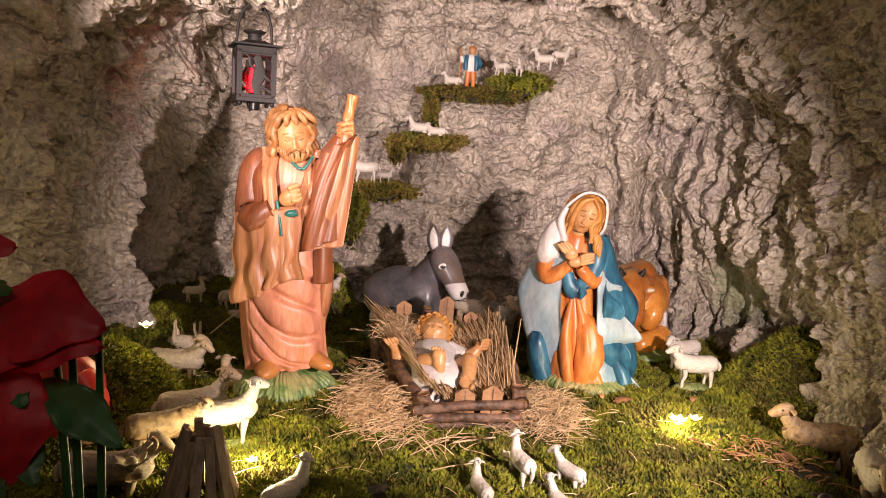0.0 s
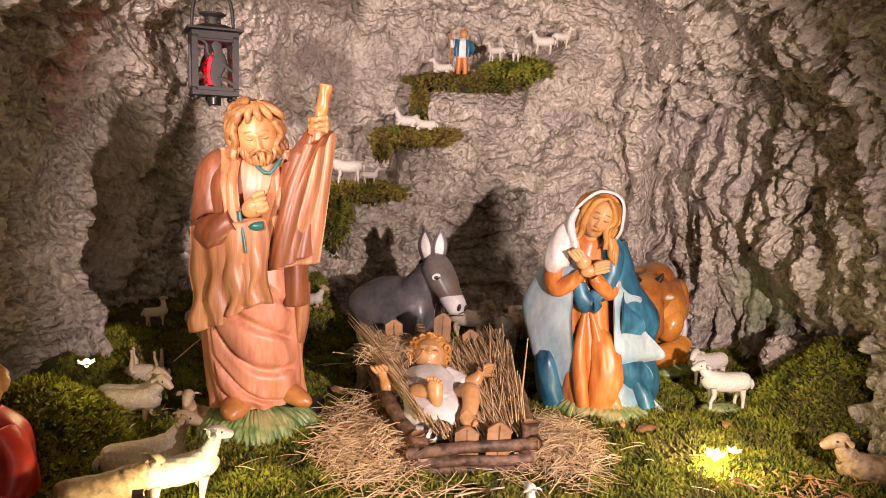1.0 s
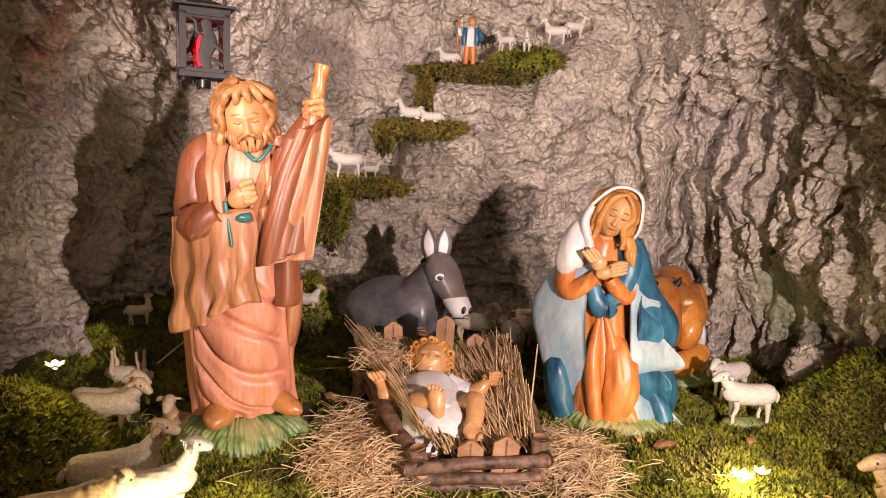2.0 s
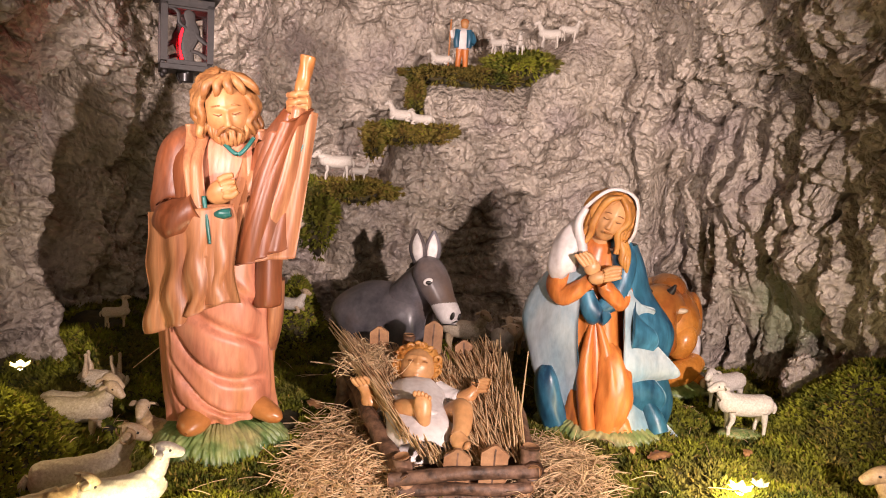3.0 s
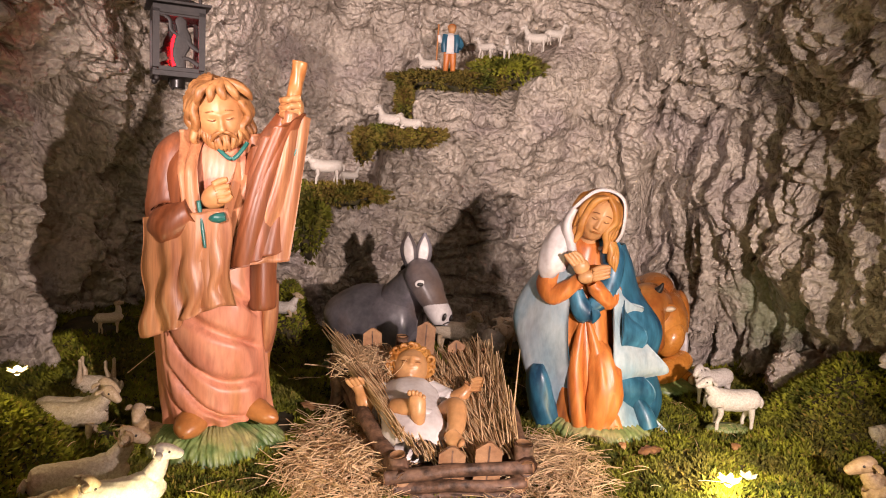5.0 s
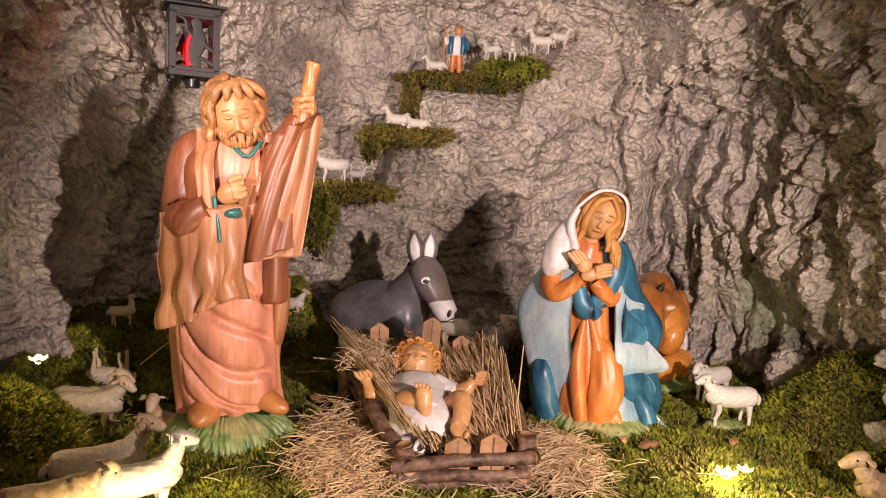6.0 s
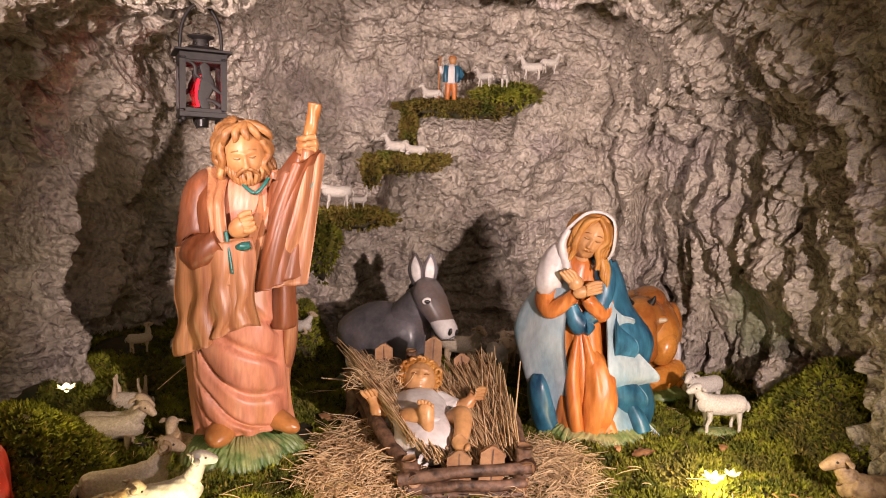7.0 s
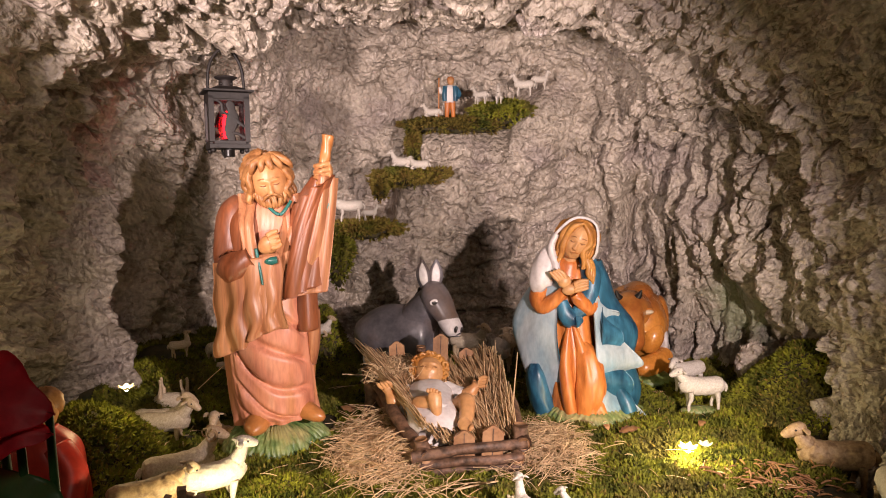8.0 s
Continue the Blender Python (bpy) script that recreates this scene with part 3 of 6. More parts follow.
    g.tube([(-0.322, 1.425, 0.452, 0.026, 0.03), (-0.338, 1.418, 0.430, 0.034, 0.036), (-0.343, 1.408, 0.38, 0.035, 0.036), (-0.339, 1.39, 0.346, 0.032, 0.034), (-0.325, 1.362, 0.345, 0.03, 0.026), (-0.292, 1.352, 0.366, 0.022, 0.020)],
           CLOAK, 24, 40, side=(0, 0.6, 0.8), fold=lambda a, s: 1 + 0.05 * np.sin(3 * a + 30 * s) * sstep(0.3, 0.6, s))
    g.ball((-0.263, 1.345, 0.388), (0.022, 0.013, 0.016), SKIN, (0, -35, 0))
    fingers(g, (-0.262, 1.336, 0.392), (-0.243, 1.340, 0.398), (0.008, 0, -0.024), 0.0048)
    g.tube([(-0.286, 1.343, 0.380, 0.003, 0.003), (-0.281, 1.340, 0.352, 0.003, 0.003), (-0.275, 1.338, 0.318, 0.002, 0.002)], TRIM, 8)
    g.tube([(-0.272, 1.346, 0.357, 0.004, 0.004), (-0.262, 1.342, 0.358, 0.007, 0.006), (-0.250, 1.343, 0.361, 0.006, 0.005)], TRIM, 12)
    g.tube([(-0.288, 1.378, 0.466, 0.003, 0.003), (-0.268, 1.368, 0.449, 0.003, 0.003), (-0.250, 1.362, 0.437, 0.003, 0.003), (-0.240, 1.366, 0.444, 0.003, 0.003), (-0.231, 1.374, 0.460, 0.003, 0.003)], TRIM, 8, 30)

    g.ball((-0.272, 1.392, 0.405), (0.046, 0.030, 0.062), ROBE, (0, 8, 0), 30, 60, lambda d: 1 + 0.03 * np.sin(26 * d[..., 0] + 5 * d[..., 2]))

    # raised arm, staff and the long sleeve that hangs from the wrist
    g.tube([(-0.232, 1.425, 0.442, 0.034, 0.03), (-0.213, 1.415, 0.446, 0.032, 0.028), (-0.196, 1.405, 0.470, 0.024, 0.022), (-0.183, 1.398, 0.498, 0.015, 0.015)], CLOAK, 24, 30,
           side=(0, 1, 0), fold=lambda a, s: 1 + 0.05 * np.sin(4 * a + 9 * s))

    def hang(u, v):
        x0, x1 = -0.232 - 0.024 * v, -0.162 - 0.024 * v - 0.012 * np.sin(math.pi * v)
        x = x0 + (x1 - x0) * u
        top, bottom = 0.440 + 0.066 * u, 0.282 + 0.030 * u
        w = u + 0.55 * v
        y = 1.394 - 0.030 * np.sin(math.pi * u) - 0.005 * np.sin(9 * w + 0.6) * (0.4 + 0.6 * v) - 0.0012 * np.sin(27 * w + 2) - 0.010 * v
        return x, y, top + (bottom - top) * v
    g.cloth(hang, LINING, CLOAK, 70, 60, 0.007)

    def hang_edge(u, v):
        x = -0.178 - 0.020 * v + 0.022 * u - 0.050 * v ** 3 * (1 - u)
        z = 0.505 - 0.200 * v - 0.006 * u - 0.012 * v ** 3 * (1 - u)
        return x, 1.380 - 0.016 * v + 0.026 * u * u - 0.004 * np.sin(9 * u), z
    g.cloth(hang_edge, CLOAK, LINING, 20, 40, 0.005)
    g.tube([(-0.213, 1.405, 0.318, 0.016, 0.02), (-0.213, 1.405, 0.28, 0.018, 0.022), (-0.213, 1.405, 0.235, 0.019, 0.024), (-0.213, 1.405, 0.226, 0.016, 0.021)], CLOAK, 20, fold=lambda a, s: 1 + 0.05 * np.sin(5 * a + 2 * s))
    g.tube([(-0.208, 1.43, 0.26, 0.012, 0.018), (-0.209, 1.432, 0.20, 0.012, 0.018), (-0.214, 1.436, 0.155, 0.008, 0.010)], LINING, 14)
    g.tube([(-0.168, 1.402, 0.574, 0.0105, 0.0105), (-0.172, 1.400, 0.545, 0.0095, 0.0095), (-0.178, 1.398, 0.51, 0.010, 0.010), (-0.196, 1.408, 0.38, 0.008, 0.008), (-0.212, 1.43, 0.2, 0.008, 0.008), (-0.222, 1.45, 0.05, 0.007, 0.007)], SHOE, 14, 40,
           fold=lambda a, s: 1 + 0.07 * np.sin(3 * a + 26 * s))
    g.ball((-0.177, 1.396, 0.508), (0.017, 0.016, 0.022), SKIN, (0, 12, 0))
    for i in range(4):
        z = 0.521 - 0.010 * i
        g.tube([(-0.190, 1.392, z - 0.001, 0.0046, 0.0046), (-0.178, 1.380, z, 0.0052, 0.0052), (-0.165, 1.388, z + 0.003, 0.0046, 0.0046)], SKIN, 8, 9)
    g.tube([(-0.160, 1.398, 0.49, 0.0028, 0.0028), (-0.165, 1.388, 0.46, 0.0028, 0.0028), (-0.176, 1.382, 0.435, 0.0022, 0.0022)], TRIM, 8)

    # head, bowed and turned a little aside
    head = len(g.v)
    g.ball((-0.273, 1.392, 0.497), (0.0315, 0.036, 0.045), SKIN, (6, 0, 0), 70, 90, face(0.19, 0.9))
    g.ball((-0.276, 1.411, 0.509), (0.0410, 0.040, 0.0430), HAIR, (26, 0, 0), 90, 130, strands(26, 0.10, 2.6))
    for sd in (-1, 1):
        for i in range(7):
            y0 = 1.377 + 0.009 * i
            x0 = -0.275 + sd * (0.0270 + 0.008 * math.sin(0.5 * i + 0.4))
            wob = 0.004 * math.sin(2.1 * i + sd)
            g.tube([(x0 - sd * 0.012, y0 + 0.004, 0.533, 0.004, 0.004), (x0 + sd * 0.001, y0 - 0.001, 0.516, 0.0062, 0.0055), (x0 + sd * (0.004 + wob), y0 + wob, 0.497, 0.0070, 0.0058), (x0 - sd * wob, y0 - wob, 0.485, 0.0066, 0.0056), (x0 + sd * (0.004 - wob), y0, 0.473, 0.0054, 0.005), (x0 + sd * 0.003, y0 + 0.002, 0.466 - 0.002 * i, 0.002, 0.002)],
                   HAIR, 10, 26, side=(0, 1, 0), fold=lambda a, t: 1 + 0.16 * np.sin(4 * a + 5 * t))
    for i in range(5):
        x = -0.270 + 0.011 * (i - 1.6)
        g.tube([(-0.262, 1.383, 0.549, 0.003, 0.003), (x - 0.002, 1.367 + 0.20 * abs(x + 0.272), 0.541, 0.0056, 0.004), (x - 0.010 + 0.005 * i, 1.363 + 0.30 * abs(x + 0.272), 0.529, 0.0050, 0.004), (x - 0.014 + 0.007 * i, 1.366 + 0.45 * abs(x + 0.272), 0.519, 0.0015, 0.0015)], HAIR, 10, 18, fold=lambda a, t: 1 + 0.12 * np.sin(4 * a + 5 * t))
    # short beard round the jaw and chin, moustache
    for i in range(15):
        a = radians(-78 + 156 * i / 14)
        px, py = -0.273 + 0.0285 * math.sin(a), 1.388 - 0.029 * math.cos(a)
        dz = 0.014 * (1 - math.cos(a))
        g.tube([(px, py + 0.003, 0.478 + dz, 0.0028, 0.0024), (px + 0.002 * math.sin(3 * i), py, 0.470 + dz, 0.0036, 0.0028), (px - 0.10 * (px + 0.273), py + 0.001, 0.461 + dz * 0.8, 0.0032, 0.0028), (px - 0.25 * (px + 0.273), py + 0.004, 0.455 + dz * 0.8, 0.0010, 0.0010)], HAIR, 8, 14)
    for sd in (-1, 1):
        g.tube([(-0.273 + sd * 0.001, 1.3535, 0.4845, 0.0022, 0.0018), (-0.273 + sd * 0.008, 1.3545, 0.4815, 0.0030, 0.0022), (-0.273 + sd * 0.015, 1.3610, 0.4735, 0.0028, 0.0020), (-0.273 + sd * 0.018, 1.366, 0.466, 0.001, 0.001)], HAIR, 8, 12)
        x = -0.273 + sd * 0.0105
        g.tube([(x - 0.0065, 1.3600, 0.5005, 0.0006, 0.0006), (x, 1.3568, 0.4990, 0.0009, 0.0009), (x + 0.0065, 1.3600, 0.5005, 0.0006, 0.0006)], LINE, 6)
        g.tube([(x - 0.008, 1.3615, 0.5100, 0.0007, 0.0007), (x, 1.3575, 0.5118, 0.0010, 0.0010), (x + 0.008, 1.3625, 0.5095, 0.0006, 0.0006)], HAIR, 6)
    g.turn(head, (-0.279, 1.410, 0.470), (13, -9, 14))
    return tagged(g.put("standing_man_statue"), "painted plaster man in pink robe and brown cloak with staff", "statue")


standing_man()


# ---- the kneeling woman ----
def kneeling_woman():
    g = Geo()
    g.ball((0.330, 1.615, -0.002), (0.120, 0.092, 0.034), GRASS_BASE, nu=26, nv=300, bump=grass_bump)

    def folds(a, s):
        return 1 + 0.05 * np.sin(9 * a + 5 * np.sin(3 * s)) * (1 - s) ** 0.7 + 0.035 * np.sin(17 * a - 6 * s) * (1 - s) ** 1.2
    g.tube([(0.310, 1.622, 0.012, 0.075, 0.066), (0.308, 1.620, 0.04, 0.068, 0.066), (0.304, 1.622, 0.10, 0.058, 0.060), (0.299, 1.626, 0.17, 0.052, 0.050), (0.293, 1.628, 0.23, 0.050, 0.044), (0.290, 1.628, 0.285, 0.050, 0.038), (0.292, 1.622, 0.322, 0.032, 0.028), (0.293, 1.618, 0.338, 0.016, 0.016)],
           ORANGE, 64, 70, fold=folds)
    for i, (x, w) in enumerate(((0.278, 0.012), (0.300, 0.010), (0.318, 0.013), (0.340, 0.011))):
        g.tube([(0.292 + 0.1 * (x - 0.30), 1.584, 0.205, 0.004, 0.004), (x, 1.566 + 0.02 * (i % 2), 0.12, w, w), (x + 0.006, 1.556 + 0.01 * (i % 2), 0.05, w * 1.15, w * 1.2), (x + 0.012, 1.552, 0.018, w, w)], ORANGE, 14, 24)
    g.tube([(0.305, 1.600, 0.165, 0.012, 0.012), (0.322, 1.574, 0.130, 0.026, 0.020), (0.330, 1.562, 0.085, 0.032, 0.024), (0.326, 1.558, 0.045, 0.030, 0.022), (0.318, 1.560, 0.014, 0.022, 0.018)], ORANGE, 30, 40, fold=lambda a, t: 1 - 0.16 * np.exp(-(np.sin(3.5 * a + 3 * t) / 0.3) ** 2) * np.sin(math.pi * t) + 0.05 * np.sin(9 * a - 7 * t))
    g.tube([(0.342, 1.566, 0.05, 0.008, 0.008), (0.346, 1.556, 0.028, 0.015, 0.012), (0.348, 1.553, 0.014, 0.019, 0.012)], ORANGE, 16, fold=lambda a, s: 1 + 0.12 * np.sin(5 * a + 4 * s))

    # pale cloak over one side, ending in a blue lower part
    def pale(u, v):
        a = np.radians(-118 - 150 * u)
        z = 0.305 - v * (0.305 - 0.012 - 0.075 * sstep(0.2, 0.5, u) * sstep(0.9, 0.5, u))
        r = 0.058 + 0.062 * np.sin(math.pi * np.clip(v * 0.95, 0, 1)) ** 0.9 + 0.015 * v
        w = 1 + 0.055 * np.sin(11 * u + 5 * v) * (0.2 + v) + 0.02 * np.sin(23 * u - 6 * v) * v
        y = 1.632 + (0.045 + 0.035 * np.sin(math.pi * v * 0.8)) * w * np.sin(a)
        return 0.305 + r * w * np.cos(a) + 0.035 * (1 - u) ** 2 * v, y, z
    g.cloth(pale, PALE_BLUE, BLUE, 50, 50, 0.005)
    g.tube([(0.222, 1.602, 0.108, 0.012, 0.02), (0.222, 1.596, 0.085, 0.021, 0.028), (0.230, 1.592, 0.045, 0.023, 0.028), (0.242, 1.590, 0.012, 0.022, 0.026)], BLUE, 20, 24, fold=lambda a, s: 1 + 0.05 * np.sin(5 * a + 7 * s))

    # blue cloak on the other side with its rippled pale edge
    def blue(u, v):
        a = np.radians(-62 + 150 * u)
        z = 0.322 - v * 0.308
        r = 0.050 + 0.065 * sstep(0, 0.5, v) + 0.012 * v + 0.010 * np.sin(16 * v) * (1 - u)
        w = 1 + 0.05 * np.sin(13 * u + 4 * v) * v
        return 0.308 + r * w * np.cos(a), 1.630 + (0.042 + 0.025 * v) * w * np.sin(a), z
    g.cloth(blue, PALE_BLUE, BLUE, 50, 60, 0.005)

    def ripple(u, v):
        wave = np.sin(2 * math.pi * (v * 2.1 + 0.15))
        outer = 0.352 + 0.050 * sstep(0, 0.25, v) + 0.028 * wave * sstep(0.05, 0.3, v) + 0.024 * v
        inner = 0.335 + 0.012 * v
        x = inner + (outer - inner) * u
        y = 1.586 - 0.016 * v - 0.014 * np.cos(math.pi * u) * (0.4 + v) - 0.010 * wave * u
        z = 0.262 - v * 0.248 - 0.020 * u * (0.4 + 0.6 * np.cos(2 * math.pi * v * 2.1))
        return x, y, z
    g.cloth(ripple, BLUE, PALE_BLUE, 26, 60, 0.004)

    def ripple_b(u, v):
        wave = np.sin(2 * math.pi * (v * 2.1 - 0.25))
        outer = 0.372 + 0.048 * v + 0.016 * wave
        x = 0.352 + (outer - 0.352) * u
        y = 1.570 + 0.020 * u - 0.006 * wave - 0.006 * v
        return x, y, 0.232 - v * 0.205 - 0.014 * u
    g.cloth(ripple_b, PALE_BLUE, BLUE, 20, 60, 0.004)
    g.tube([(0.392, 1.582, 0.06, 0.011, 0.012), (0.405, 1.572, 0.035, 0.016, 0.016), (0.412, 1.566, 0.014, 0.017, 0.016)], BLUE, 16)
    g.tube([(0.326, 1.614, 0.330, 0.016, 0.020), (0.334, 1.598, 0.305, 0.021, 0.018), (0.334, 1.588, 0.270, 0.018, 0.013), (0.318, 1.578, 0.235, 0.018, 0.012), (0.296, 1.576, 0.215, 0.012, 0.008)], BLUE, 18, 30)
    g.tube([(0.272, 1.576, 0.245, 0.012, 0.01), (0.280, 1.572, 0.220, 0.017, 0.012), (0.294, 1.573, 0.205, 0.018, 0.012), (0.312, 1.576, 0.212, 0.010, 0.008)], BLUE, 16)

    # sleeves, crossed palms
    sl = lambda a, s: 1 + 0.05 * np.sin(4 * a + 24 * s)
    g.tube([(0.244, 1.620, 0.282, 0.020, 0.020), (0.228, 1.602, 0.250, 0.020, 0.019), (0.238, 1.584, 0.234, 0.019, 0.016), (0.262, 1.574, 0.252, 0.015, 0.013), (0.276, 1.566, 0.266, 0.012, 0.011)], ORANGE, 20, 34, side=(0, 1, 0.3), fold=sl)
    g.tube([(0.338, 1.617, 0.288, 0.018, 0.018), (0.340, 1.598, 0.250, 0.018, 0.017), (0.328, 1.580, 0.230, 0.017, 0.015), (0.306, 1.570, 0.250, 0.016, 0.014), (0.296, 1.567, 0.262, 0.011, 0.01)], ORANGE, 20, 34, side=(0, 1, 0.3), fold=sl)
    g.ball((0.286, 1.558, 0.272), (0.017, 0.009, 0.011), PALE_SKIN, (0, -15, 0))
    fingers(g, (0.292, 1.553, 0.276), (0.323, 1.558, 0.284), (0.0, 0, 0.018), 0.0042, PALE_SKIN)
    g.ball((0.275, 1.560, 0.288), (0.014, 0.009, 0.014), PALE_SKIN, (0, 25, 0))
    fingers(g, (0.270, 1.556, 0.292), (0.254, 1.556, 0.311), (0.018, 0, 0.006), 0.004, PALE_SKIN)

    # veil, hair, face
    head = len(g.v)
    g.tube([(0.264, 1.612, 0.350, 0.018, 0.018), (0.248, 1.606, 0.328, 0.024, 0.025), (0.237, 1.602, 0.300, 0.026, 0.026), (0.232, 1.600, 0.275, 0.024, 0.024), (0.236, 1.602, 0.268, 0.01, 0.012)], WHITE, 22, 34, side=(0, 1, 0), fold=lambda a, s: 1 + 0.05 * np.sin(6 * a + 9 * s))
    g.tube([(0.293, 1.612, 0.322, 0.016, 0.015), (0.294, 1.606, 0.352, 0.014, 0.014)], PALE_SKIN, 14)
    g.ball((0.296, 1.595, 0.370), (0.0265, 0.030, 0.039), PALE_SKIN, (8, 8, 0), 70, 90, face(0.17, 0.9))
    g.ball((0.295, 1.610, 0.380), (0.0370, 0.034, 0.0400), BLOND, (20, 8, 0), 80, 120, strands(24, 0.07, 2.0))
    for s in (-1, 1):
        for i in range(6):
            x = 0.295 + s * (0.021 + 0.0035 * i)
            y0 = 1.577 + 0.0055 * i
            wob = 0.003 * math.sin(2.3 * i + s)
            g.tube([(0.297 + s * 0.002 * i, 1.578 + 0.005 * i, 0.4125 - 0.001 * i, 0.003, 0.003), (x - s * 0.005, y0 - 0.002, 0.400, 0.0056, 0.005), (x + s * (0.003 + wob), y0, 0.378, 0.0062, 0.005), (x - s * wob, y0 - 0.001, 0.357, 0.0062, 0.005), (x + s * (0.003 + wob), y0, 0.338, 0.0056, 0.005), (x + s * (0.006 + 0.002 * i), y0 - 0.003, 0.318 + 0.004 * s, 0.002, 0.002)], BLOND, 10, 30, fold=lambda a, t: 1 + 0.15 * np.sin(4 * a + 6 * t))
    for i in range(3):
        g.tube([(0.322 + 0.004 * i, 1.584, 0.345, 0.006, 0.006), (0.334 + 0.004 * i, 1.580 + 0.003 * i, 0.330, 0.0065, 0.006), (0.338 + 0.005 * i, 1.578, 0.314, 0.005, 0.005), (0.350 + 0.002 * i, 1.580, 0.303 - 0.004 * i, 0.0015, 0.0015)], BLOND, 10, 18)

    def veil(u, v):
        a = np.radians(-58 + 296 * u)
        ring = np.cos(v * math.pi * 0.47)
        rx, rz = 0.048 - 0.004 * np.sin(3 * a), 0.056
        low = sstep(0.2, -0.9, np.sin(a))
        x = 0.294 + rx * np.cos(a) * ring * (1 + 0.10 * low) + 0.006 * np.sin(a)
        y = 1.584 + 0.070 * np.sin(v * math.pi * 0.5) + 0.012 * low
        return x, y, 0.370 + rz * np.sin(a) * ring * (1 + 0.05 * low)
    g.cloth(veil, WHITE, WHITE, 60, 24, -0.0055)
    g.tube([(0.252, 1.588, 0.375, 0.006, 0.009), (0.250, 1.585, 0.345, 0.008, 0.012), (0.268, 1.578, 0.315, 0.009, 0.009), (0.280, 1.572, 0.300, 0.005, 0.004)], WHITE, 14, 24)
    g.tube([(0.290, 1.5640, 0.3520, 0.0010, 0.0010), (0.297, 1.5615, 0.3525, 0.0022, 0.0016), (0.304, 1.5640, 0.3525, 0.0010, 0.0010)], SHOE, 8)
    for x in (0.287, 0.306):
        g.tube([(x - 0.0055, 1.5680, 0.3735, 0.0006, 0.0006), (x, 1.5650, 0.3722, 0.0009, 0.0009), (x + 0.0055, 1.5680, 0.3735, 0.0006, 0.0006)], LINE, 6)
        g.tube([(x - 0.007, 1.5685, 0.3820, 0.0006, 0.0006), (x, 1.5655, 0.3838, 0.0008, 0.0008), (x + 0.007, 1.5690, 0.3820, 0.0006, 0.0006)], LINE, 6)
    g.turn(head + 2, (0.293, 1.610, 0.335), (6, 17, -6))
    return tagged(g.put("kneeling_woman_statue"), "painted plaster kneeling woman in orange dress, blue cloak and white veil", "statue")


kneeling_woman()


# ---- the manger ----
def log(a, b, r, taper=0.9, kink=0.004, seed=0):
    g = Geo()
    a, b = np.array(a, dtype=float), np.array(b, dtype=float)
    rng = random.Random(seed)
    keys = []
    for i in range(5):
        t = i / 4
        p = a + (b - a) * t + np.array([rng.uniform(-kink, kink) for _ in range(3)]) * (0 < i < 4)
        rr = r * (1 + (taper - 1) * t) * rng.uniform(0.93, 1.07)
        keys.append((*p, rr, rr))
    side = (0, 0, 1) if abs(b[2] - a[2]) < 0.8 * np.linalg.norm(b - a) else (1, 0, 0)
    g.tube(keys, BARK, 14, 20, side=side, fold=lambda an, s: 1 + 0.07 * np.sin(3 * an + 9 * s + seed) + 0.05 * np.sin(7 * an - 31 * s) + 0.12 * np.exp(-((s - 0.3 - 0.07 * (seed % 6)) / 0.03) ** 2) * (np.sin(an + seed) > 0.2))
    d = (b - a) / np.linalg.norm(b - a)
    for p, s in ((a, -1), (b, 1)):
        q = p + d * s * 0.0006
        g.tube([(*(q - d * s * 0.002), r * 0.84, r * 0.84), (*(q + d * s * 0.0012), r * 0.84, r * 0.84)], CUT_WOOD, 14, 4, side=side)
    return g


def picket(at, w, h, t, tilt=0.0, lean=0.0):
    """A pointed split-wood slat with a groove down its face."""
    g = Geo()
    out = [(-w / 2, -h), (w / 2, -h), (w / 2, -w * 0.30), (0.08 * w, 0), (-0.08 * w, 0), (-w / 2, -w * 0.30)]
    v = [(x, y, z) for y in (-t / 2, t / 2) for x, z in out]
    n = len(out)
    f = [list(range(n)), [n + i for i in range(n)][::-1]] + [[i, i + n, (i + 1) % n + n, (i + 1) % n] for i in range(n)]
    turn = np.array(Euler((radians(lean), radians(tilt), 0)).to_matrix())
    g.add(np.array(v) @ turn.T + np.array(at), f, CUT_WOOD)
    groove = [(-0.0012, -t / 2 - 0.0006, -h), (0.0012, -t / 2 - 0.0006, -h), (0.0012, -t / 2 - 0.0006, -0.004), (-0.0012, -t / 2 - 0.0006, -0.004)]
    g.add(np.array(groove) @ turn.T + np.array(at), [[0, 1, 2, 3]], BARK)
    return g


manger = new("manger")
manger.location = (0, 0, 0)
tagged(manger, "rough bark log manger lined with straw, standing on the moss", "manger")
for i, (a, b, r) in enumerate((((-0.020, 1.292, 0.030), (0.174, 1.302, 0.050), 0.0095), ((-0.008, 1.298, 0.012), (0.168, 1.306, 0.026), 0.0085), ((0.004, 1.304, -0.002), (0.164, 1.310, 0.006), 0.0085),
                               ((0.004, 1.290, 0.030), (-0.128, 1.585, 0.092), 0.0125), ((0.008, 1.298, 0.012), (-0.112, 1.580, 0.060), 0.011), ((0.168, 1.30, 0.050), (0.142, 1.600, 0.092), 0.0125), ((0.160, 1.306, 0.020), (0.132, 1.590, 0.060), 0.011),
                               ((-0.130, 1.585, 0.078), (0.146, 1.600, 0.085), 0.0115), ((-0.118, 1.588, 0.045), (0.138, 1.600, 0.05), 0.011))):
    part("rail", log(a, b, r, seed=i), manger)
